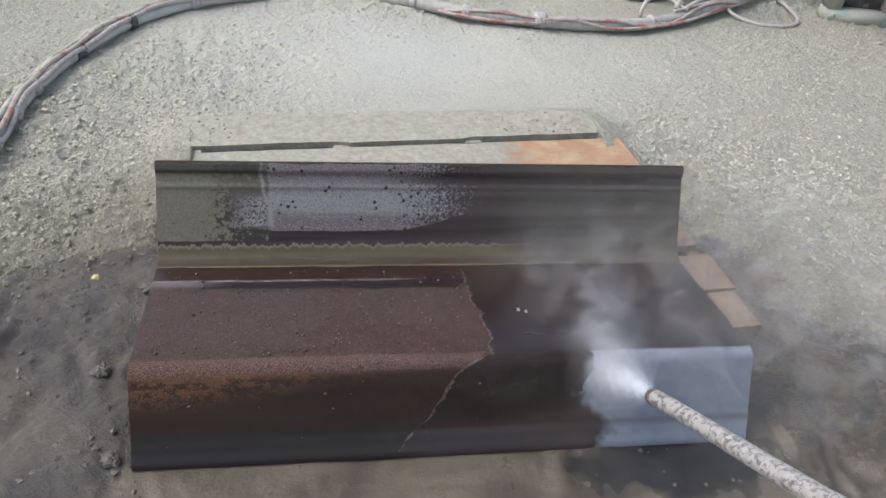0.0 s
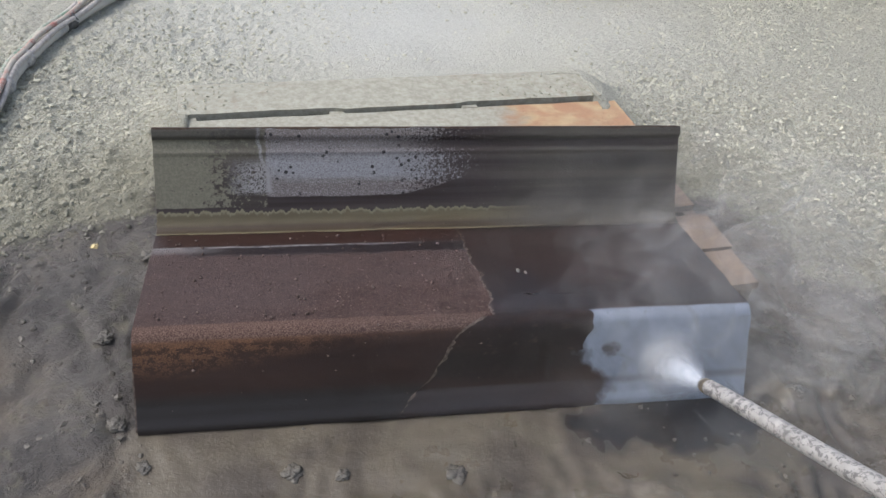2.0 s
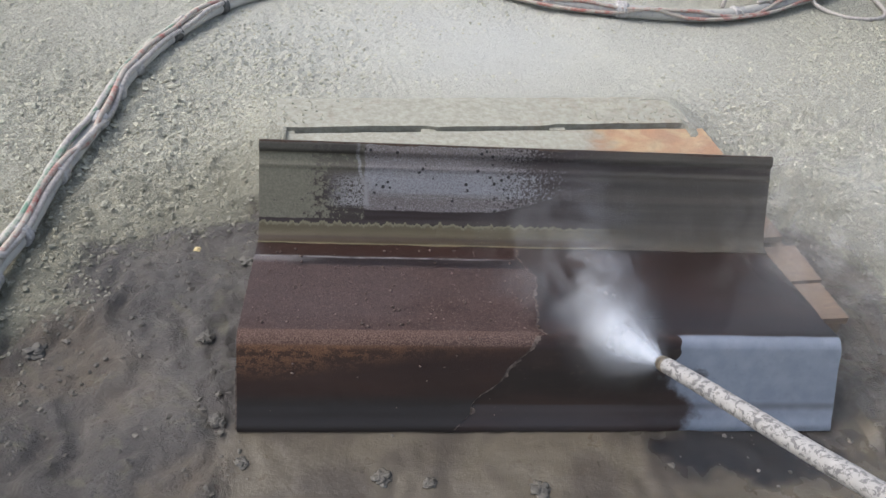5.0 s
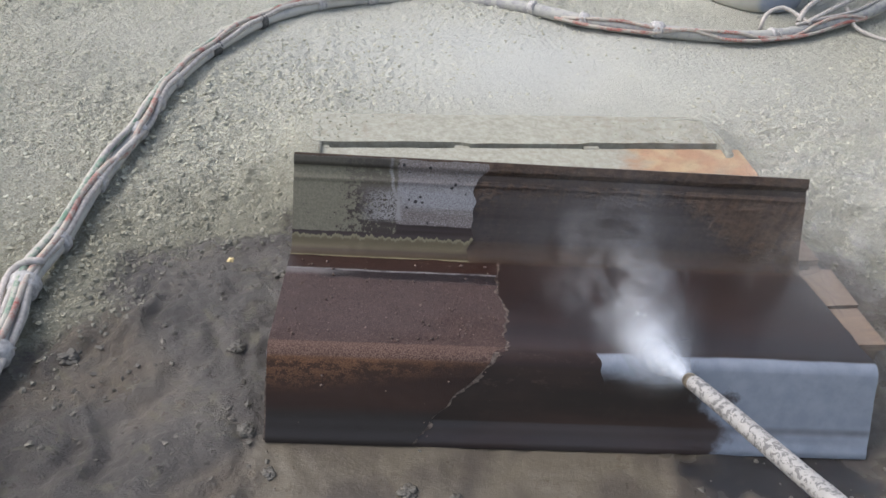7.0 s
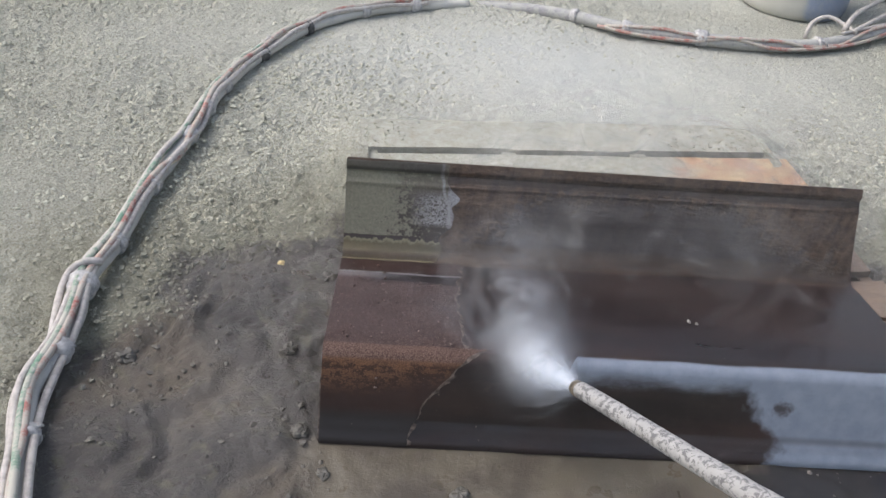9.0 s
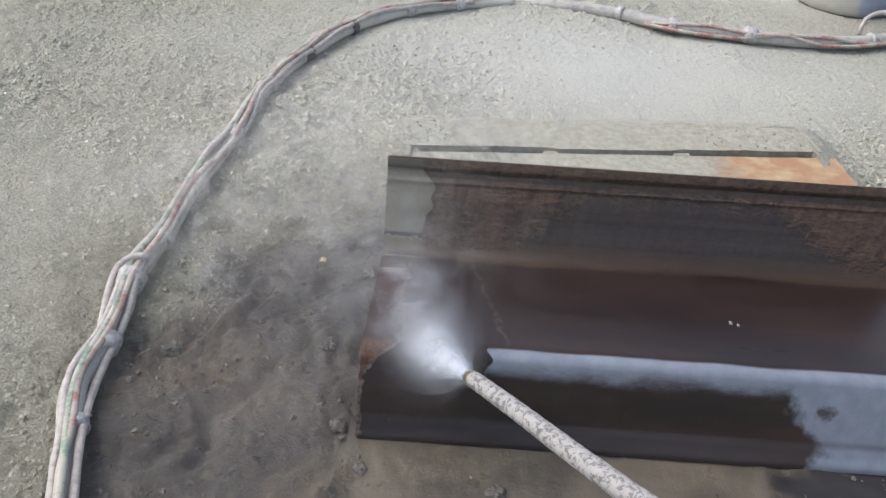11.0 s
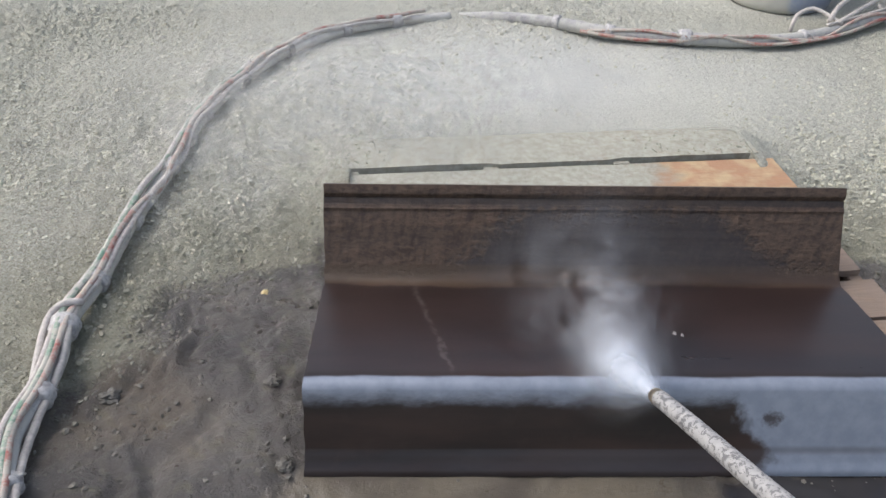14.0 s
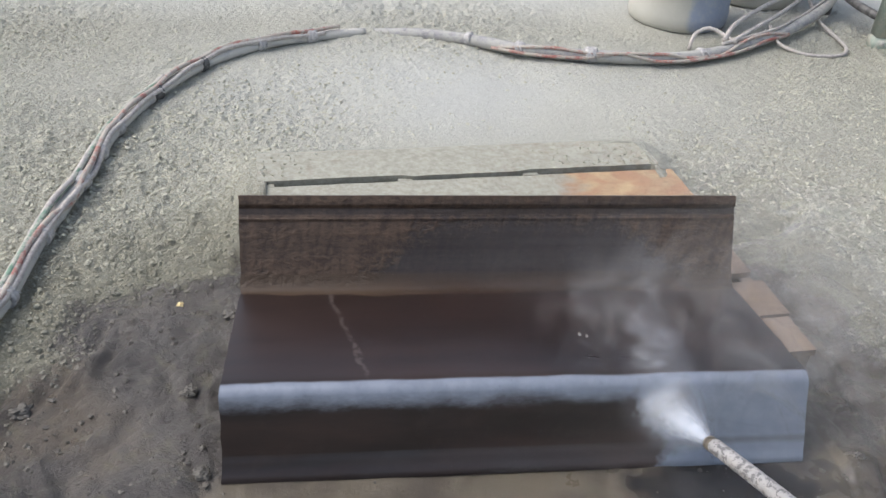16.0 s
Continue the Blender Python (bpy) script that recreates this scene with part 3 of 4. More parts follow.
def spline(points, step):
    """Catmull-Rom through the points, in steps of about that length."""
    p = [Vector(q) for q in points]
    p = [2 * p[0] - p[1], *p, 2 * p[-1] - p[-2]]
    out = []
    for i in range(1, len(p) - 2):
        n = max(2, int((p[i + 1] - p[i]).length / step))
        for j in range(n):
            t = j / n
            out.append(0.5 * (2 * p[i] + (p[i + 1] - p[i - 1]) * t + (2 * p[i - 1] - 5 * p[i] + 4 * p[i + 1] - p[i + 2]) * t * t
                              + (3 * p[i] - p[i - 1] - 3 * p[i + 1] + p[i + 2]) * t ** 3))
    return out + [p[-2]]


def tube(line, radius, sides=10, wobble=0.0):
    """A tube of that radius (a number or one for each point) along a line, with closed ends."""
    bm = bmesh.new()
    rings = []
    for i, c in enumerate(line):
        d = (line[min(i + 1, len(line) - 1)] - line[max(i - 1, 0)]).normalized()
        a = d.cross(Vector((0, 0, 1)))
        a = a.normalized() if a.length > 1e-4 else Vector((1, 0, 0))
        b = a.cross(d)
        r = radius[i] if isinstance(radius, list) else radius
        r *= 1 + wobble * noise.noise(c * 23)
        rings.append([bm.verts.new(c + r * (math.cos(q) * a + math.sin(q) * b)) for q in [k * math.tau / sides for k in range(sides)]])
    for r0, r1 in zip(rings, rings[1:]):
        for k in range(sides):
            bm.faces.new((r0[k], r0[(k + 1) % sides], r1[(k + 1) % sides], r1[k]))
    bm.faces.new(rings[0][::-1]), bm.faces.new(rings[-1])
    bmesh.ops.recalc_face_normals(bm, faces=bm.faces)
    return bm


# ---- ground ----
def wetness(x, y):
    """1 in the washed-out mud round the pile, 0 in dry sand."""
    d = math.hypot((x - 0.75) / 1.42, (y - 0.08) / 0.98)
    d += 0.16 * noise.noise((x * 2.3, y * 2.3, 3.1)) + 0.07 * noise.noise((x * 8, y * 8, 1.7))
    return min(1.0, max(0.0, (1.0 - d) / 0.14 * 0.5 + 0.5))


def dampness(x, y):
    """How far the damp has crept out of the mud into the sand."""
    d = math.hypot((x - 0.75) / 1.42, (y - 0.25) / 0.86) + 0.22 * noise.noise((x * 1.9, y * 1.9, 6.1)) + 0.12 * noise.noise((x * 6, y * 6, 2.7))
    return min(1.0, max(0.0, (1.42 - d) / 0.45))


def ground_height(x, y):
    w = wetness(x, y)
    near = 1.0 / (1.0 + max(0.0, math.hypot(x - 0.7, y - 1.5) - 4.0) * 0.2)
    patch = min(1.0, max(0.0, 0.5 + 1.2 * noise.noise((x * 0.8, y * 0.8, 9.0)) + 0.9 * math.exp(-((x + 0.4) / 0.3) ** 2 - ((y - 1.1) / 0.7) ** 2) + 0.7 * math.exp(-((x - 2.1) / 0.5) ** 2 - ((y - 1.0) / 0.7) ** 2)))
    flat = 1.0 - 0.75 * math.exp(-((x - 1.1) / 0.9) ** 2 - ((y - 2.2) / 0.6) ** 2)
    dry = 0.014 * noise.noise((x * 3.1, y * 3.1, 0)) + 0.016 * patch * flat * noise.noise((x * 12, y * 12, 2)) + 0.016 * patch * flat * max(0.0, noise.noise((x * 26, y * 26, 4)) - 0.05) + 0.026 * patch * flat * max(0.0, noise.noise((x * 48, y * 48, 7)) - 0.05)
    dry += 0.008 * flat * noise.noise((x * 55, y * 55, 6))
    mud = -0.012 + 0.026 * noise.noise((x * 4, y * 4, 5)) + 0.026 * noise.noise((x * 13 + 2 * noise.noise((x * 5, y * 5, 0)), y * 9, 8)) + 0.012 * abs(noise.noise((x * 22, y * 22, 1))) + 0.004 * noise.noise((x * 40, y * 40, 3))
    if -0.03 < x < 1.58 and abs(y + 0.06) < 0.2:
        calm = min(1.0, (0.2 - abs(y + 0.06)) / 0.06)
        mud = mud + (-0.020 + (mud + 0.012) * 0.22 - mud) * calm
    # sand heaped against the back and ends of the pallet
    ca, sa = math.cos(radians(5.6)), math.sin(radians(5.6))
    u, v = (x - 0.045) * ca + (y - 1.207) * sa, -(x - 0.045) * sa + (y - 1.207) * ca
    dx, dy = max(-0.015 - u, 0, u - 1.445), max(-0.35 - v, 0, v - 0.195)
    off = math.hypot(dx, dy)
    heap = 0.0 if off > 0.9 else 0.113 * math.exp(-(off / 0.16) ** 2) * min(1.0, max(0.0, (v + 0.35) / 0.3))
    if off == 0:
        return 0.02 if v > -0.33 else -0.012
    return near * (dry * (1 - w) + mud * w) * (1 - heap * 5) + heap


def build_ground():
    def axis(lo, hi, step):
        core = np.arange(lo, hi + step / 2, step)
        out = np.cumsum(step * 1.22 ** np.arange(1, 48))
        out = out[out < 900]
        return np.concatenate([lo - out[::-1], core, hi + out])

    xs, ys = axis(-1.9, 3.6, 0.0095), axis(-0.5, 3.6, 0.0095)
    verts = [(x, y, ground_height(x, y)) for y in ys for x in xs]
    n, m = len(xs), len(ys)
    idx = np.arange(n * m).reshape(m, n)
    faces = np.stack([idx[:-1, :-1], idx[:-1, 1:], idx[1:, 1:], idx[1:, :-1]], -1).reshape(-1, 4).tolist()
    ob = raw("ground", verts, faces, GROUND, smooth=True)
    at = ob.data.attributes.new("wet", "FLOAT", "POINT")
    at.data.foreach_set("value", [wetness(x, y) for y in ys for x in xs])
    # soaked patch before the pile's end; its shadow is coloured in with it
    at = ob.data.attributes.new("soaked_shade", "FLOAT", "POINT")
    at.data.foreach_set("value", [min(1.0, max(0.0, (1.25 - math.hypot((x - 1.27) / 0.26, (y + 0.07) / 0.10) + 0.5 * noise.noise((x * 9, y * 14, 2.2)) + 0.3 * noise.noise((x * 30, y * 40, 1.2))) / 0.5)) for y in ys for x in xs])
    at = ob.data.attributes.new("puddle", "FLOAT", "POINT")
    at.data.foreach_set("value", [min(1.0, max(0.0, (0.10 - y) / 0.12)) * min(1.0, max(0.0, (x + 0.12) / 0.2)) * min(1.0, max(0.0, (1.9 - x) / 0.3)) for y in ys for x in xs])
    at = ob.data.attributes.new("pale", "FLOAT", "POINT")
    at.data.foreach_set("value", [max(math.exp(-((x - 0.75) / 1.5) ** 2 - ((y - 2.3) / 0.8) ** 2), min(1.0, max(0.0, (y - 2.9) / 0.8))) for y in ys for x in xs])
    at = ob.data.attributes.new("damp", "FLOAT", "POINT")
    at.data.foreach_set("value", [dampness(x, y) for y in ys for x in xs])
    return tagged(ob, "pale trodden sand with a wet grey mud patch", "ground", kind="structure")


build_ground()


def build_clods():
    """Small crumbs of sand strewn over the ground, thicker on the loose strips."""
    rnd = random.Random(4)
    bm = bmesh.new()
    bmesh.ops.create_icosphere(bm, subdivisions=1, radius=1.0)
    base = [v.co.copy() for v in bm.verts]
    tri = [[v.index for v in f.verts] for f in bm.faces]
    bm.free()
    verts, faces, wet, damp = [], [], [], []
    while len(faces) < 20 * 60000:
        x, y = rnd.uniform(-1.7, 3.5), rnd.uniform(-0.4, 3.4)
        dens = 0.35 + 0.6 * math.exp(-((x + 0.35) / 0.35) ** 2 - ((y - 1.1) / 0.6) ** 2) + 0.5 * math.exp(-((x - 2.2) / 0.5) ** 2 - ((y - 1.0) / 0.8) ** 2) + 1.0 * noise.noise((x * 0.8, y * 0.8, 9.0)) + 0.5 * noise.noise((x * 4, y * 4, 9.0))
        dens += 0.7 * math.exp(-((x + 0.50) / 0.13) ** 2 - ((y - 0.7) / 0.8) ** 2)
        dens *= 1.0 - 0.85 * math.exp(-((x - 1.1) / 0.9) ** 2 - ((y - 2.2) / 0.6) ** 2)
        dens *= 1.0 - 0.8 * min(1.0, max(0.0, (y - 2.6) / 0.6))
        w = wetness(x, y)
        u, v = (x - 0.045) * 0.9952 + (y - 1.207) * 0.0976, -(x - 0.045) * 0.0976 + (y - 1.207) * 0.9952
        on_board = -0.03 < u < 1.46 and 0.025 < v < 0.21
        if rnd.random() > (dens + 0.8 * w * math.exp(-((x + 0.06) / 0.07) ** 2 - ((y - 0.25) / 0.35) ** 2)) * (1 - 0.88 * w) or (-0.02 < x < 1.62 and 0.0 < y < 1.6 and not on_board):
            continue
        s = 0.0018 + 0.0090 * rnd.random() ** 4.5
        z, moist = ground_height(x, y), dampness(x, y)
        if on_board:
            z, moist, s = 0.1155, 0.5, s * 0.6
        o = len(verts)
        q = Euler((rnd.uniform(0, 6), rnd.uniform(0, 6), rnd.uniform(0, 6))).to_matrix()
        for b in base:
            c = q @ (b * s * rnd.uniform(0.5, 1.3))
            verts.append((x + c.x, y + c.y, z + c.z * 0.7 - s * 0.05))
            wet.append(w)
            damp.append(moist)
        faces.extend([[o + i for i in f] for f in tri])
    ob = raw("sand_crumbs", verts, faces, CLOD)
    ob.data.attributes.new("wet", "FLOAT", "POINT").data.foreach_set("value", wet)
    ob.data.attributes.new("damp", "FLOAT", "POINT").data.foreach_set("value", damp)
    tagged(ob, "loose pale crumbs of sand strewn on ground", "sand", kind="stuff")


build_clods()


def stone(name, x, y, r, material, label, flatness=0.6, seed=0, category="stone", crumbs=0):
    rnd = random.Random(seed)
    bm = bmesh.new()
    for i in range(crumbs + 1):
        size = r if i == 0 else r * rnd.uniform(0.25, 0.6)
        at = Vector() if i == 0 else Vector((rnd.gauss(0, r), rnd.gauss(0, r), rnd.uniform(-0.3, 0.3) * r))
        for v in bmesh.ops.create_icosphere(bm, subdivisions=4 if i == 0 else 2, radius=size)["verts"]:
            q = v.co / size
            v.co *= 1 + 0.6 * noise.noise(q * 1.3 + Vector((seed, i, 0))) + 0.5 * noise.noise(q * 3.2 + Vector((seed, 3, i))) + 0.12 * abs(noise.noise(q * 8 + Vector((seed, 6, i))))
            v.co.z *= flatness
            v.co += at
    ob = part(name, bm, material, None)
    ob.matrix_world = pose(x, y, ground_height(x, y) + r * flatness * 0.05, 0, 0, seed * 50)
    return tagged(ob, label, category)


# ---- pallet ----
def build_pallet():
    pallet = tagged(new("wooden_pallet"), "dust-covered wooden pallet under the sheet pile", "pallet")
    u0 = Vector((0.045, 1.207, 0))
    ang = 5.6
    pallet.matrix_world = pose(u0.x, u0.y, 0, 0, 0, ang)
    rnd = random.Random(7)
    # boards run along local x; local y counts from the slot behind the pile
    for y0, y1, l0, l1 in ((0.018, 0.225, -0.045, 1.475), (-0.225, -0.006, -0.03, 1.52), (-0.46, -0.24, -0.03, 1.53), (-0.69, -0.475, -0.02, 1.49), (-0.90, -0.735, -0.03, 1.505), (-1.07, -0.915, -0.02, 1.49)):
        bm = bmesh.new()
        top = 0.114 if y0 > 0 else 0.103 + rnd.uniform(-0.002, 0.001)
        box(bm, l0, l1, y0, y1, 0.0895 if y0 > 0 else 0.081, top)
        bmesh.ops.subdivide_edges(bm, edges=[e for e in bm.edges if abs((e.verts[0].co - e.verts[1].co).x) > 0.5], cuts=40)
        for v in bm.verts:
            s = 1 if v.co.y > (y0 + y1) / 2 else -1
            v.co.y += 0.004 * noise.noise((v.co.x * 9, s, y0 * 10)) - 0.004 * s * abs(noise.noise((v.co.x * 30, s, y0)))
            if y0 > 0 > s and 0.5 < v.co.x < 0.93:
                v.co.y -= 0.011  # the old edge is less worn here
            v.co.z += 0.002 * noise.noise((v.co.x * 6, s * 2, y0 * 7))
        part("board", bm, WOOD, pallet, smooth=False)
    for x in (0.0, 0.475, 0.96, 1.475):
        bm = bmesh.new()
        box(bm, x - 0.022, x + 0.022, -1.05, 0.005, -0.02, 0.0805, 0.003)
        box(bm, x - 0.022, x + 0.022, 0.012, 0.215, -0.02, 0.089, 0.003)
        part("stringer", bm, WOOD, pallet, smooth=False)
        bm = bmesh.new()
        lo, hi = {0.0: (-0.03, 0.012), 0.475: (0.452, 0.505), 0.96: (0.925, 0.985), 1.475: (1.455, 1.475)}[x]
        box(bm, lo, hi, -0.0055, 0.0170, 0.0815, 0.101, 0.002)
        part("filler_strip", bm, WOOD, pallet, smooth=False)


build_pallet()

# ---- sheet pile ----
PILE_LENGTH = 1.484


def fillet(points, radii):
    out = [Vector(points[0])]
    for a, c, b, r in zip(points, points[1:], points[2:], radii):
        a, b, c = Vector(a), Vector(b), Vector(c)
        u, w = (a - c).normalized(), (b - c).normalized()
        half = u.angle(w) / 2
        cut = r / math.tan(half)
        mid = c + (u + w).normalized() * (r / math.sin(half))
        p, q = c + u * cut - mid, c + w * cut - mid
        turn = p.angle(q)
        for i in range(9):
            t = i / 8
            out.append(mid + (math.sin((1 - t) * turn) * p + math.sin(t * turn) * q) / math.sin(turn))
    return out + [Vector(points[-1])]


class Profile:
    """The outer skin of the Z-shaped section, by the length s along it."""

    def __init__(self):
        pts = fillet([(-0.004, -0.02), (0.09, 0.198), (0.578, 0.123), (0.703, 0.366)], [0.032, 0.045])
        self.p = np.array([tuple(p) for p in pts])
        self.s = np.concatenate([[0], np.cumsum(np.linalg.norm(np.diff(self.p, axis=0), axis=1))])
        self.total = self.s[-1]

    def at(self, s):
        p = np.array([np.interp(s, self.s, self.p[:, i]) for i in (0, 1)])
        a = np.array([np.interp(s - 0.004, self.s, self.p[:, i]) for i in (0, 1)])
        b = np.array([np.interp(s + 0.004, self.s, self.p[:, i]) for i in (0, 1)])
        d = (b - a) / np.linalg.norm(b - a)
        return p, np.array([-d[1], d[0]])

    def lift(self, s):
        """Ribs of the interlocks at the two edges."""
        e = self.total - s
        low = 0.006 * math.exp(-((s - 0.012) / 0.018) ** 2) + 0.0025 / (1 + math.exp((s - 0.056) / 0.004))
        top = 0.011 / (1 + math.exp((e - 0.031) / 0.0022)) + 0.004 * math.exp(-((e - 0.068) / 0.005) ** 2)
        return low + top


PROFILE = Profile()


def build_pile():
    pile = tagged(new("sheet_pile"), "rusty Z-shaped steel sheet pile lying across a pallet", "sheet pile")
    e = PROFILE.total
    ss = sorted({*np.linspace(0.0, e, 60).round(4), 0.054, 0.056, *PROFILE.s.round(4), *np.arange(e - 0.085, e, 0.0025).round(4), *np.arange(0.003, 0.075, 0.004).round(4)})
    outer, inner = [], []
    for s in ss:
        p, nrm = PROFILE.at(s)
        outer.append(p + nrm * PROFILE.lift(s))
        back = 0.011 + 0.008 * (e - s < 0.028) + 0.006 * (s < 0.05)
        inner.append(p - nrm * back)
    loop = outer + inner[::-1]
    nx = 60
    xs = np.linspace(0, PILE_LENGTH, nx)
    verts, faces = [], []
    k = len(loop)
    for i, x in enumerate(xs):
        for j, q in enumerate(loop):
            w = 0.0004 * noise.noise((x * 5, q[0] * 5, q[1] * 5))
            xe = x + (0.004 * noise.noise((q[0] * 20, q[1] * 20, i)) if i in (0, nx - 1) else 0)
            verts.append((xe, q[0], q[1] + w))
    for i in range(nx - 1):
        for j in range(k):
            a, b = i * k + j, i * k + (j + 1) % k
            faces.append((a, b, b + k, a + k))
    m = len(outer)
    for base, flip in ((0, False), ((nx - 1) * k, True)):
        for j in range(m - 1):
            f = (base + j, base + k - 1 - j, base + k - 2 - j, base + j + 1)
            faces.append(f[::-1] if flip else f)
    ob = raw("section", verts, faces, STEEL, pile)
    bm = bmesh.new()
    bm.from_mesh(ob.data)
    bmesh.ops.recalc_face_normals(bm, faces=bm.faces)
    for ed in bm.edges:
        if len(ed.link_faces) == 2:
            ed.smooth = ed.calc_face_angle() < radians(35)
    for f in bm.faces:
        f.smooth = True
    bm.to_mesh(ob.data)
    bm.free()
    return pile


def crust_piece(name, x0, x1, s0, s1, thick, material, parent, seed, grit=0, foot=0.0, ragged=0.03, slant=0.0, base=0.0018, rim=0.0):
    """A thin piece of dirt crust that lies on the skin of the pile, with ragged sides that match its neighbours."""
    def side(x, s):
        if x < 0.001:
            return -0.001
        if x > PILE_LENGTH - 0.001:
            return PILE_LENGTH + 0.001
        down = (s1 - s) / (s1 - s0)
        return max(-0.001, x - slant * down ** 0.75) + ragged * min(1.0, max(0.0, x - slant * down) / 0.05) * (noise.noise((x * 31, s * 7, seed)) + 0.5 * noise.noise((x * 31, s * 28, seed)))

    ns, nx = max(8, int((s1 - s0) / 0.005)), max(6, int((x1 - x0) / 0.008))
    verts, faces = [], []
    for layer in (0, 1):
        for i in range(ns + 1):
            for j in range(nx + 1):
                u = j / nx
                s = s0 + (s1 - s0) * i / ns
                a, b = side(x0, s), side(x1, s)
                if rim:
                    a, b = b - 0.004, b + rim * max(0.15, 0.55 + 0.8 * noise.noise((x1, s * 45, seed)) + 0.7 * noise.noise((x1, s * 140, seed)))
                x = a + (b - a) * u
                if i in (0, ns):
                    s += 0.006 * noise.noise((x * 9, i, seed)) + 0.003 * noise.noise((x * 50, i, seed))
                p, nrm = PROFILE.at(s)
                edge = min(1.0, 3 * min(i, ns - i) / ns + 0.35)
                h = PROFILE.lift(s) + base + (thick * edge * (0.7 + 0.6 * noise.noise((x * 30, s * 30, seed))) if layer == 0 else -0.001)
                if layer == 0 and foot:
                    h += foot * math.exp(-((s - s0 - 0.045) / 0.03) ** 2) * (0.6 + 0.8 * abs(noise.noise((x * 22, 1, seed))))
                verts.append((x, *(p + nrm * h)))
    k, o = nx + 1, (ns + 1) * (nx + 1)
    for i in range(ns):
        for j in range(nx):
            a = i * k + j
            faces.append((a, a + 1, a + k + 1, a + k))
            faces.append((o + a, o + a + k, o + a + k + 1, o + a + 1))
    def rim(*ids):
        b = len(verts)
        verts.extend([verts[q] for q in ids])
        faces.append((b, b + 1, b + 2, b + 3))

    for i in range(ns):
        a, b = i * k, i * k + nx
        rim(a, a + k, o + a + k, o + a), rim(b, o + b, o + b + k, b + k)
    for j in range(nx):
        a, b = j, ns * k + j
        rim(a, o + a, o + a + 1, a + 1), rim(b, b + 1, o + b + 1, o + b)
    rnd = random.Random(int(x0 * 1000) + 1)
    skin = len(faces)
    for g in range(grit):
        s, x = rnd.uniform(s0 + 0.02, s1 - 0.02), rnd.uniform(x0 + 0.012, x1 - 0.012)
        p, nrm = PROFILE.at(s)
        r = 0.0010 + 0.0048 * rnd.random() ** 6
        c = np.array([x, *(p + nrm * (0.003 + r * 0.5))])
        o2 = len(verts)
        for d in ((1, 0, 0), (-1, 0, 0), (0, 1, 0), (0, -1, 0), (0, 0, 1), (0, 0, -1)):
            verts.append(tuple(c + np.array(d) * r * rnd.uniform(0.6, 1.2)))
        for a in (0, 1):
            for b in (2, 3):
                for e in (4, 5):
                    f = (o2 + a, o2 + b, o2 + e)
                    faces.append(f if (a + b + e) % 2 == 0 else f[::-1])
    ob = raw(name, verts, faces, material, parent, smooth=True)
    if grit:
        ob.data.materials.append(GRIT)
        ob.data.polygons.foreach_set("material_index", [0] * skin + [1] * (len(faces) - skin))
    return ob


PILE = build_pile()
CRUSTS = []  # piece, time at which the jet strips it
S_BEND = float(PROFILE.s[5])
S_FOOT = float(PROFILE.s[14])
for edges, times, name, s0, s1, thick, mat, grit, foot, slant, base, label in (
        ((0, 0.08, 0.15, 0.24, 0.33, 0.42, 0.5, 0.57, 0.65, 0.73, 0.82), (11.2, 10.5, 9.75, 9.35, 8.9, 8.6, 8.15, 6.5, 6.0, 3.2), "web_crust", S_BEND + 0.012, S_FOOT - 0.035, 0.0016, WEB_CRUST, 85, 0.0, 0.0, 0.0018, "dry gritty brown rust crust"),
        ((0, 0.1, 0.2, 0.3, 0.4, 0.5, 0.57, 0.65, 0.73, 0.82), (11.5, 10.7, 9.9, 9.35, 8.8, 8.2, 6.5, 6.0, 3.3), "bend_crust", 0.004, S_BEND + 0.026, 0.0012, BEND_CRUST, 5, 0.0, 0.21, 0.0022, "orange and brown rust crust"),
        ((0, 0.15, 0.3, 0.4, 0.5, 0.6, 0.7, 0.8, 0.93, 1.06), (11.8, 11.2, 10.6, 10.2, 9.5, 8.6, 7.2, 6.5, 5.9), "scale_film", S_BEND - 0.085, S_BEND + 0.024, 0.0005, SCALE_FILM, 0, 0.0, 0.0, 0.0009, "dark film of old scale"),
        ((0, 0.12, 0.22, 0.305, 0.42, 0.53, 0.64, 0.75, 0.86, 0.98, 1.12, 1.3, PILE_LENGTH), (11.5, 10.9, 9.6, 8.1, 7.8, 6.9, 6.4, 6.1, 5.9, 5.7, 6.0, 6.4), "silt_crust", S_FOOT - 0.033, PROFILE.total - 0.004, 0.0012, SILT_CRUST, 0, 0.004, 0.0, 0.0018, "half-dried grey and olive silt film")):
    for i, t in enumerate(times):
        ob = crust_piece(name, edges[i], edges[i + 1], s0, s1, thick, mat, PILE, 3, grit, foot, ragged=0.05 if name in ("silt_crust", "scale_film") else 0.03, slant=slant, base=base)
        tagged(ob, label)
        CRUSTS.append((ob, t))
        if name in ("web_crust", "bend_crust"):
            ob = crust_piece("crust_rim", edges[i], edges[i + 1], s0 + 0.004, s1 - 0.004, 0.0003, RIM, PILE, 3, slant=slant, base=0.0016, rim=0.012)
            tagged(ob, "pale washed-up grit at the crust's edge")
            CRUSTS.append((ob, t))

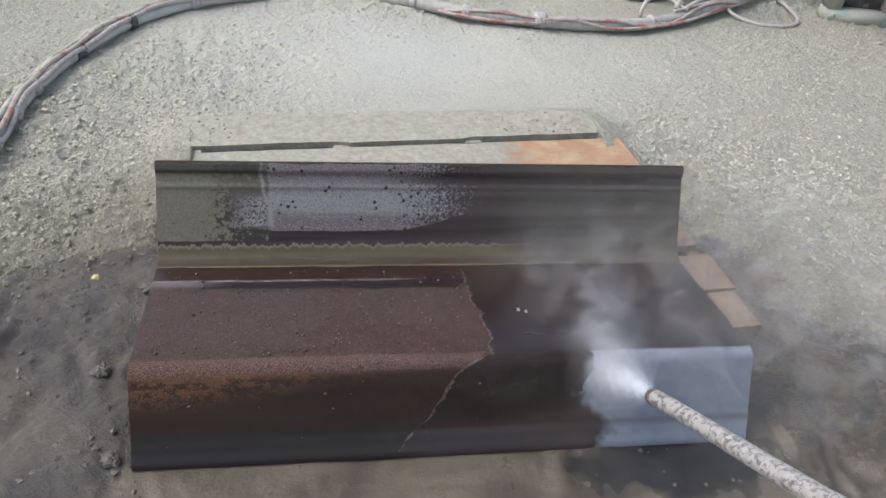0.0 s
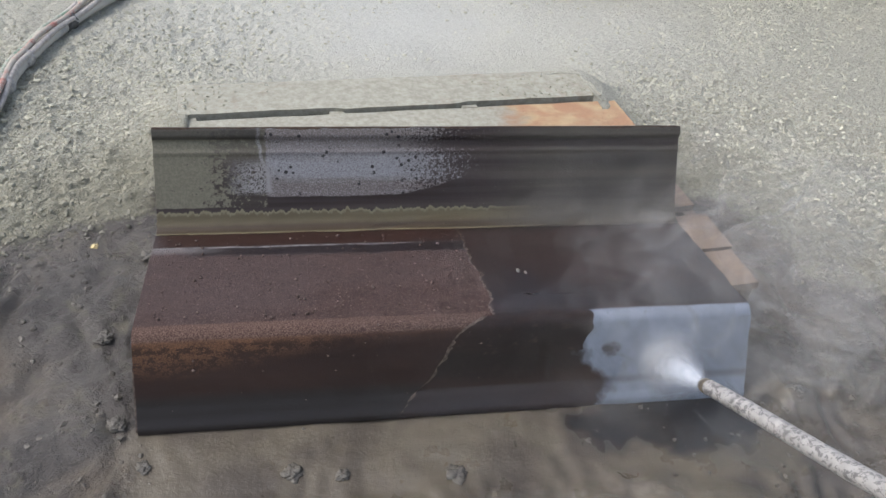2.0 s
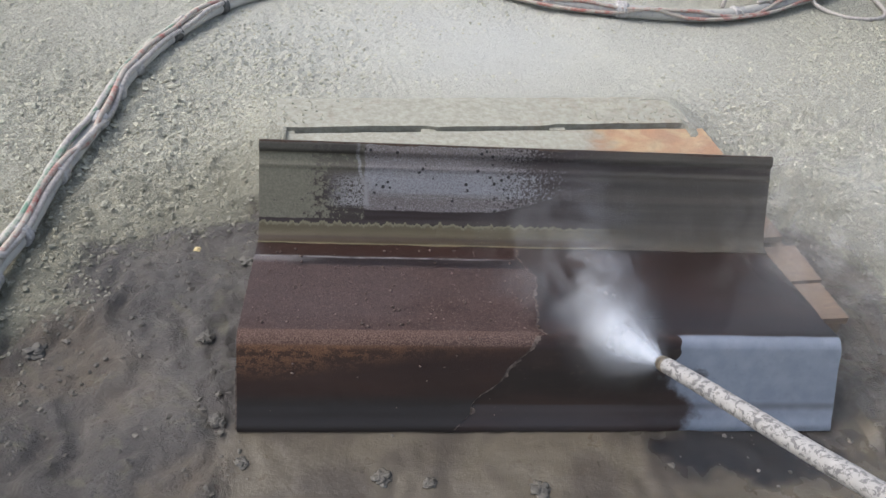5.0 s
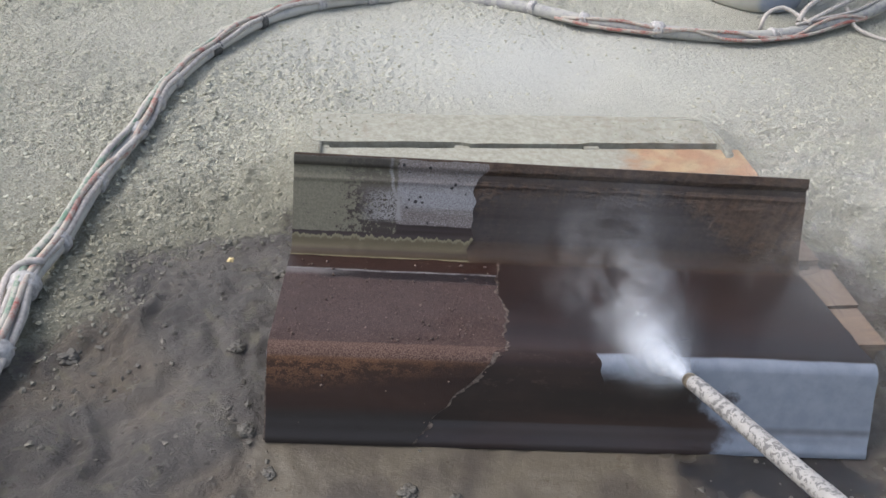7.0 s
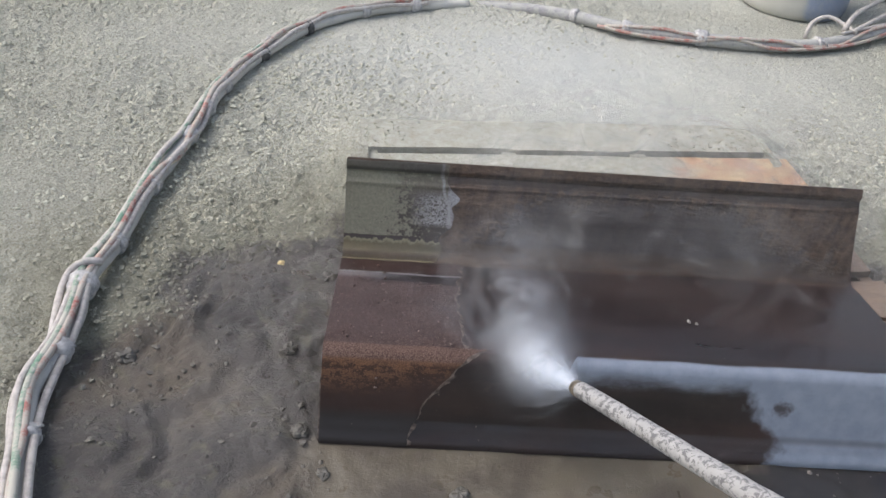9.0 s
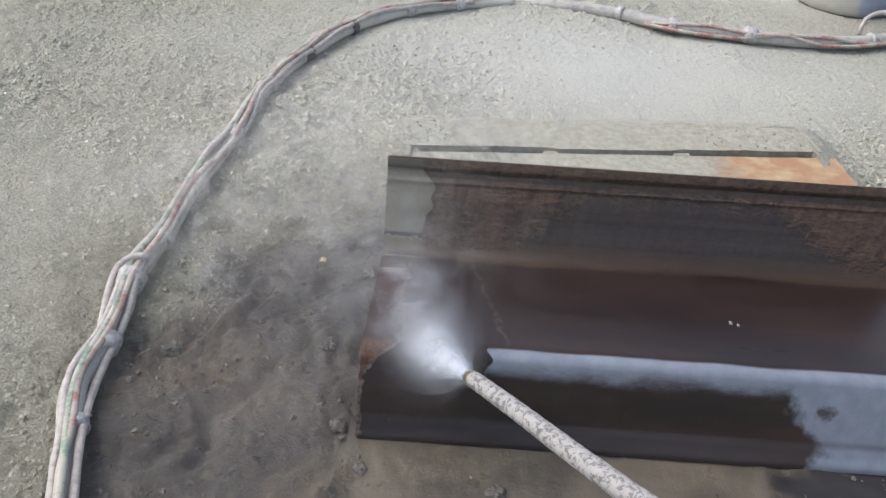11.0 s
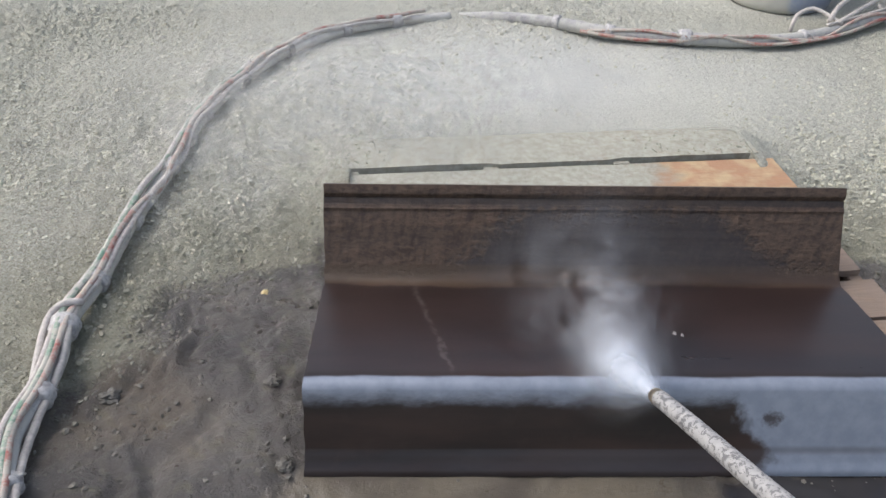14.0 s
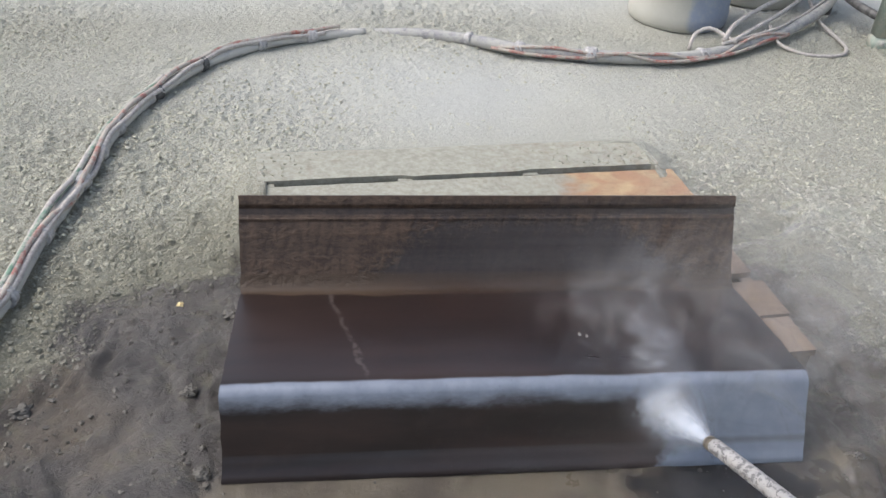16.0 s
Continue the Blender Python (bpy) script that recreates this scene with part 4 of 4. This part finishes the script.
# ---- hoses ----
TRUNK = [(-0.40, -0.95, 0.03), (-0.52, -0.5, 0.03), (-0.62, -0.2, 0.032), (-0.655, -0.08, 0.034), (-0.70, 0.06, 0.034), (-0.685, 0.2, 0.034), (-0.69, 0.34, 0.034), (-0.715, 0.49, 0.034), (-0.69, 0.67, 0.034), (-0.685, 0.84, 0.034),
         (-0.68, 1.0, 0.034), (-0.64, 1.34, 0.034), (-0.625, 1.62, 0.034), (-0.595, 1.84, 0.033), (-0.515, 2.12, 0.032), (-0.36, 2.47, 0.03), (-0.11, 2.745, 0.028), (0.14, 2.895, 0.02), (0.42, 3.02, 0.006)]
TRUNK_TIES = [(-0.66, -0.085), (-0.69, 0.205), (-0.70, 0.45), (-0.69, 0.665), (-0.68, 0.995), (-0.64, 1.335), (-0.63, 1.56), (-0.605, 1.79), (-0.515, 2.12), (-0.36, 2.47), (-0.11, 2.745), (0.14, 2.895)]
FEED = [(0.40, 3.10, -0.034), (0.56, 3.05, -0.010), (0.75, 2.985, 0.014), (0.97, 2.88, 0.03), (1.22, 2.74, 0.037), (1.45, 2.685, 0.038), (1.68, 2.66, 0.038), (1.92, 2.65, 0.038), (2.19, 2.70, 0.04), (2.51, 2.87, 0.042), (2.88, 3.10, 0.06), (3.25, 3.42, 0.10), (3.5, 3.75, 0.18)]
FEED_TIES = [(0.97, 2.88), (1.22, 2.74), (1.57, 2.67), (2.19, 2.70)]


def bundle(label, points, ties, radius, strands, seed, core, bulk):
    """A thick hose with thin lines riding on it, bound at intervals."""
    thing = tagged(new("hose_bundle"), label, "hose")
    line = spline(points, 0.03)
    part("main_hose", tube(line, radius, 14, 0.05), core, thing, "thick grey hose caked with sand dust")
    near = [min((c - Vector((x, y, c.z))).length for x, y in ties) for c in line]
    for i, (mat, r, side, up, lab, a, b) in enumerate(strands):
        out = []
        for k, c in enumerate(line):
            if not a <= k / len(line) <= b:
                continue
            d = (line[min(k + 1, len(line) - 1)] - line[max(k - 1, 0)]).normalized()
            lat = d.cross(Vector((0, 0, 1))).normalized()
            free = min(1.0, near[k] / 0.11)
            sway = side + free * 0.034 * noise.noise((k * 0.075, i * 5.3, seed)) - 0.022 * free * abs(noise.noise((k * 0.03, 1.0, seed)))
            sway = max(-radius * 1.5, min(radius * 1.6, sway))
            rise = math.sqrt(max(0.0, 1 - (sway / (radius * 1.02)) ** 2)) * radius + r * 0.8 + up * free
            if abs(sway) > radius:
                rise = r - 0.01
            out.append(c + lat * sway + Vector((0, 0, max(rise, r - c.z))))
        smooth = [sum((out[max(0, min(len(out) - 1, k + q))] for q in (-2, -1, 0, 1, 2)), Vector()) / 5 for k in range(len(out))]
        part("line_hose", tube(smooth, r, 8, 0.06), mat, thing, lab)
    for n, (x, y) in enumerate(ties):
        k = min(range(len(line)), key=lambda q: (line[q].xy - Vector((x, y))).length)
        d = (line[min(k + 1, len(line) - 1)] - line[max(k - 1, 0)]).normalized()
        bm = bmesh.new()
        w = 0.018 + 0.014 * ((n * 37) % 3) / 2
        ring = [line[k] + d * q + Vector((0, 0, 0.006)) for q in (-w, -w * 0.6, 0.0, w * 0.55, w)]
        bm.free()
        bm = tube(ring, [radius * bulk * q for q in (0.84, 1.0, 0.93, 1.02, 0.83)], 16, 0.30)
        tie = part("hose_tie", bm, DARK_TIE if n in (8, 9) else TIE, thing, "wrapped tape tie on hoses")
        lat = d.cross(Vector((0, 0, 1))).normalized()
        tail = [line[k] + lat * radius * 0.9 + Vector((0, 0, radius)), line[k] + lat * radius * 1.3 + d * 0.008 + Vector((0, 0, radius * 0.8)), line[k] + lat * radius * 1.5 + d * 0.02 + Vector((0, 0, radius * 0.3))]
        part("tail", tube(spline(tail, 0.01), 0.0035, 6), TIE, tie)


bundle("dusty bundle of thin hoses taped to a thick hose", TRUNK, TRUNK_TIES, 0.0245, (
    (HOSE_WHITE, 0.0120, -0.026, 0.006, "white hose coated in dust", 0, 1), (HOSE_GREEN, 0.0105, -0.008, 0.012, "faded green hose", 0, 0.93),
    (HOSE_RED, 0.0105, 0.008, 0.010, "faded red hose", 0, 0.97), (HOSE_WHITE, 0.0110, 0.022, 0.002, "white hose coated in dust", 0, 0.95), (HOSE_WHITE, 0.0095, -0.016, 0.020, "white hose coated in dust", 0, 0.72)), 2, HOSE_GREY, 1.52)
bundle("dusty grey hose with red lines lying on sand", FEED, FEED_TIES, 0.032, (
    (HOSE_RED, 0.009, 0.030, 0.0, "faded red hose", 0.2, 0.72), (HOSE_RED, 0.009, 0.040, 0.0, "faded red hose", 0.19, 0.72), (HOSE_WHITE, 0.008, -0.012, 0.004, "white hose coated in dust", 0.55, 0.95)), 5, HOSE_FEED, 1.2)


def loose_hose(label, pts, r, mat):
    ob = part("loose_hose", tube(spline(pts, 0.03), r, 8, 0.05), mat, None)
    return tagged(ob, label, "hose")


loose_hose("stiff pale hose end bent out of the bundle", [(-0.675, 0.53, 0.075), (-0.715, 0.515, 0.085), (-0.75, 0.49, 0.07), (-0.76, 0.44, 0.05), (-0.745, 0.36, 0.045), (-0.72, 0.27, 0.055), (-0.70, 0.21, 0.065)], 0.011, HOSE_WHITE)
loose_hose("thin pale hose looped on the sand", [(2.72, 3.05, 0.09), (2.74, 2.93, 0.03), (2.84, 2.83, 0.012), (2.97, 2.80, 0.012), (3.08, 2.835, 0.012), (3.15, 2.93, 0.012), (3.17, 3.08, 0.016), (3.15, 3.3, 0.05), (3.2, 3.6, 0.12)], 0.011, HOSE_WHITE)
loose_hose("short pale hose arched over the thick hose", [(2.19, 2.86, 0.01), (2.22, 2.90, 0.08), (2.31, 2.93, 0.11), (2.38, 2.88, 0.09), (2.42, 2.80, 0.075)], 0.011, HOSE_WHITE)
loose_hose("long pale hose rising to the machine", [(2.36, 2.82, 0.085), (2.48, 2.98, 0.12), (2.75, 3.22, 0.15), (3.05, 3.42, 0.2), (3.4, 3.75, 0.3)], 0.013, HOSE_WHITE)
loose_hose("second pale hose rising to the machine", [(2.40, 2.80, 0.085), (2.6, 2.98, 0.10), (2.9, 3.25, 0.12), (3.2, 3.55, 0.17), (3.45, 3.9, 0.25)], 0.012, HOSE_WHITE)


# ---- drums and machine ----
def build_drum(x, y, label, turn):
    drum = tagged(new("plastic_drum"), label, "drum", "plastic drums")
    drum.matrix_world = pose(x, y, 0, 0, 0, turn)
    bm = bmesh.new()
    prof = [(0.262, 0.0), (0.285, 0.012), (0.293, 0.04), (0.295, 0.09), (0.288, 0.11), (0.290, 0.28), (0.302, 0.30), (0.302, 0.34), (0.290, 0.36), (0.290, 0.56), (0.302, 0.58), (0.302, 0.62), (0.290, 0.64), (0.288, 0.80), (0.275, 0.86), (0.24, 0.88), (0.0, 0.878)]
    rings = [[bm.verts.new((r * math.cos(k * math.tau / 40), r * math.sin(k * math.tau / 40), z)) for k in range(40)] for r, z in prof[:-1]]
    for a, b in zip(rings, rings[1:]):
        for k in range(40):
            bm.faces.new((a[k], a[(k + 1) % 40], b[(k + 1) % 40], b[k]))
    bm.faces.new(rings[0][::-1]), bm.faces.new(rings[-1])
    part("shell", bm, BLUE, drum)
    ring = [Vector((0.296 * math.cos(k * math.tau / 40), 0.296 * math.sin(k * math.tau / 40), 0.845)) for k in range(41)]
    part("rim", tube(ring, 0.014, 8), BLUE, drum)
    for sx in (-0.12, 0.12):
        part("bung", tube([Vector((sx, 0, 0.87)), Vector((sx, 0, 0.905))], 0.035, 16), HOSE_GREY, drum)


build_drum(2.30, 3.40, "blue plastic drum caked with pale dust", -25)
build_drum(2.98, 3.86, "dusty blue plastic drum behind another drum", 60)


def build_machine():
    """The foot frame of a green machine at the edge of the sand."""
    m = tagged(new("machine_frame"), "dusty green steel foot frame of a machine", "machine")
    m.matrix_world = pose(3.31, 2.93, 0, 0, 0, -6)
    for name, b in (("base_beam", (0, 0.42, 0, 0.10, -0.02, 0.075)), ("post", (0, 0.085, 0.0, 0.09, 0.0755, 0.9)), ("post", (0.335, 0.42, 0.0, 0.09, 0.0755, 0.9)), ("top_beam", (0, 0.42, 0.0, 0.09, 0.9005, 0.98)),
                    ("back_plate", (0.0855, 0.3345, 0.06, 0.075, 0.0755, 0.89))):
        bm = bmesh.new()
        box(bm, *b, 0.006)
        part(name, bm, GREEN if name != "back_plate" else GRIMY, m)
    for z0 in (0.16, 0.30):
        part("pipe", tube([Vector((0.04, 0.0905, z0)), Vector((0.0, 0.30, z0)), Vector((-0.03, 0.62, z0 + 0.01))], 0.024, 12), GRIMY, m)
    part("riser", tube([Vector((-0.03, 0.645, -0.02)), Vector((-0.03, 0.645, 0.9))], 0.035, 14), GRIMY, m)
    for x in (0.04, 0.38):
        bm = tube([Vector((x, -0.012, 0.045)), Vector((x, 0.002, 0.045))], 0.014, 6)
        part("bolt", bm, HOSE_GREY, m)


build_machine()

# ---- small things ----
stone("pebble", -0.202, 0.695, 0.0105, PEBBLE, "small yellow pebble lying in the wet mud", 0.6, 1, "pebble")
for i, (x, y, r) in enumerate(((0.34, -0.145, 0.02), (0.70, -0.18, 0.024), (0.45, -0.16, 0.014), (0.02, -0.10, 0.016), (-0.05, 0.02, 0.018), (-0.04, 0.63, 0.022), (-0.12, 0.30, 0.018), (-0.54, 0.25, 0.026), (1.62, -0.02, 0.016))):
    tagged(stone("mud_lump", x, y, r, STONE, "crumbly lump of pale mud in the wash", 0.38, i + 2, "mud lump"), group="mud lumps")


CHIP = mat_plain("pale_stone_chip", (0.22, 0.20, 0.18), (0.36, 0.34, 0.31), 90, 0.7)
for i, (x, y, r) in enumerate(((0.930, 0.300, 0.0045), (0.948, 0.292, 0.0038))):
    chip = stone("stone_chip", x, y, r, CHIP, "tiny pale stone chip lying on the wet steel", 0.7, 21 + i, "stone chip")
    tagged(chip, group="stone chips")
    chip.location.z = 0.198 - 0.1537 * (y - 0.09) + r * 0.6


# ---- lance and spray ----
def veil(rings, sides, wob, seed):
    """One open lumpy tube: rings of (centre, radius across, radius up)."""
    verts, faces = [], []
    for c, ra, rb in rings:
        for k in range(sides):
            q = k * math.tau / sides
            v = Vector(c) + Vector((ra * math.cos(q), rb * math.sin(q), 0))
            v += Vector(noise.noise_vector(v * 9 + Vector((seed, 0, 0)))) * wob * ra
            verts.append(tuple(v))
    for i in range(len(rings) - 1):
        for k in range(sides):
            a, b = i * sides + k, i * sides + (k + 1) % sides
            faces.append((a, b, b + sides, a + sides))
    return verts, faces


def joined(name, veils, material, parent):
    verts, faces = [], []
    for v, f in veils:
        o = len(verts)
        verts += v
        faces += [tuple(o + i for i in q) for q in f]
    return tagged(raw(name, verts, faces, material, parent, smooth=True), kind="stuff")


def build_lance():
    """Local origin at the nozzle's mouth; the jet leaves along -z."""
    lance = tagged(new("blasting_lance"), "white taped blasting lance with a spraying nozzle", "lance")
    line = [Vector((0.0012 * math.sin(k * 0.09), 0.0012 * math.cos(k * 0.07), 0.03 + k * 0.0105)) for k in range(100)]
    part("tube", tube(line, 0.0178, 20, 0.05), WRAP, lance)
    part("nozzle", tube([Vector((0, 0, q)) for q in (0.0, 0.004, 0.012, 0.03, 0.034)], [0.013, 0.0165, 0.0175, 0.0175, 0.014], 20, 0.08), NOZZLE, lance, "worn brown metal nozzle")
    # the jet: veils nested round its axis
    veils = []
    for i, q in enumerate(np.linspace(0.1, 1.75, 12)):
        rings = [((0, 0, 0.002 - d), q * (0.010 + 0.31 * d), q * (0.010 + 0.31 * d)) for d in np.linspace(0, 0.42, 30)]
        veils.append(veil(rings, 28, 0.24, i * 3.7))
    joined("spray_jet", veils, SPRAY, lance)
    # fog that rolls on and up past the point of impact
    veils = []
    for i, q in enumerate(np.linspace(0.15, 1.8, 9)):
        rings = [((0, 0.45 * (d - 0.16), -d), q * (0.03 + 0.42 * (d - 0.1)), q * (0.03 + 0.42 * (d - 0.1))) for d in np.linspace(0.12, 0.68, 36)]
        veils.append(veil(rings, 36, 0.22, 20 + i * 2.9))
    joined("spray_fog", veils, FOG, lance)
    return lance


def build_haze():
    haze = tagged(new("drifting_mist"), "thin pale mist drifting off the wet steel", "mist", kind="stuff")
    veils = []
    for i, q in enumerate(np.linspace(0.2, 2.0, 12)):
        rings = []
        for h in np.linspace(-1, 1, 26):
            w = math.sqrt(max(0.0, 1 - h * h))
            rings.append(((0, 0, 0.12 + q * 0.24 * h), q * 0.67 * w + 0.002, q * 0.53 * w + 0.002))
        veils.append(veil(rings, 44, 0.24, 50 + i * 4.1))
    joined("haze", veils, HAZE, haze)
    return haze


LANCE_THING, MIST_THING = build_lance(), build_haze()


def motions():
    rows = [
        (0, (1.119, -0.115, 0.274), (0.029, 0.838, -0.546)),
        (0.5, (1.340, -0.109, 0.263), (0.126, 0.847, -0.517)),
        (1, (1.388, -0.116, 0.240), (0.116, 0.853, -0.508)),
        (1.5, (1.132, -0.131, 0.232), (-0.065, 0.862, -0.502)),
        (2, (1.257, -0.143, 0.187), (0.048, 0.839, -0.542)),
        (2.5, (1.544, -0.170, 0.083), (0.091, 0.855, -0.510)),
        (3, (1.261, -0.166, 0.123), (0.075, 0.872, -0.484)),
        (3.5, (1.017, -0.115, 0.281), (-0.142, 0.881, -0.452)),
        (4, (1.182, -0.104, 0.291), (0.088, 0.857, -0.507)),
        (4.5, (1.117, -0.105, 0.297), (0.044, 0.872, -0.488)),
        (5, (0.928, -0.104, 0.317), (-0.132, 0.870, -0.474)),
        (6.2, (0.720, 0.020, 0.370), (-0.200, 0.930, -0.310)),
        (7.5, (1.036, -0.119, 0.268), (0.013, 0.848, -0.529)),
        (8, (0.834, -0.115, 0.297), (-0.057, 0.832, -0.551)),
        (8.5, (0.685, -0.116, 0.309), (-0.142, 0.832, -0.536)),
        (9, (0.554, -0.116, 0.319), (-0.201, 0.828, -0.524)),
        (9.5, (0.473, -0.117, 0.322), (-0.230, 0.828, -0.512)),
        (10, (0.384, -0.118, 0.324), (-0.291, 0.817, -0.498)),
        (12.5, (0.197, -0.119, 0.318), (-0.361, 0.813, -0.457)),
        (13, (0.371, -0.119, 0.316), (-0.296, 0.840, -0.455)),
        (13.5, (0.609, -0.111, 0.327), (-0.180, 0.853, -0.490)),
        (14, (0.760, -0.098, 0.347), (-0.070, 0.874, -0.480)),
        (14.5, (0.591, -0.112, 0.322), (-0.175, 0.852, -0.494)),
        (15, (0.675, -0.111, 0.320), (-0.134, 0.878, -0.459)),
        (15.5, (0.874, -0.110, 0.306), (-0.062, 0.879, -0.473)),
        (16, (1.121, -0.138, 0.213), (-0.040, 0.893, -0.448)),
    ]
    walk(LANCE_THING, [(t, look(p, Vector(p) + Vector(d))) for t, p, d in rows])
    walk(MIST_THING, [(t, pose(x, y, z, 0, 0, a)) for t, x, y, z, a in (
        (0, 1.8, 0.45, 0, 0), (0.8, 1.85, 0.28, 0, 8), (1.6, 1.75, 0.25, 0, 12), (2.5, 1.95, 0.25, 0, 4), (3.0, 1.55, 0.2, 0, -2), (3.5, 1.75, 0.35, 0, -8), (5, 2.0, 0.6, 0, -16), (7.5, 2.0, 0.8, 0, -10), (9, 0.95, 0.95, 0, 8),
        (10.2, 0.35, 0.9, 0, 20), (11.4, -0.35, 0.85, 0, 30), (12.5, -0.42, 0.62, 0, 38), (13.5, -0.35, 0.95, 0.02, 46), (14.5, 0.5, 1.9, 0, 30), (15.4, 1.7, 0.95, 0, 20), (16, 1.75, 0.5, 0, 8))])
    # each crust piece is stripped by the jet and washed down into the mud under the pile
    for ob, t in CRUSTS:
        home, gone = pose(0, 0, 0), pose(0, 0.03, -0.52)
        walk(ob, [(0, home), (t, home), (t + 0.2, gone), (16, gone)])


motions()
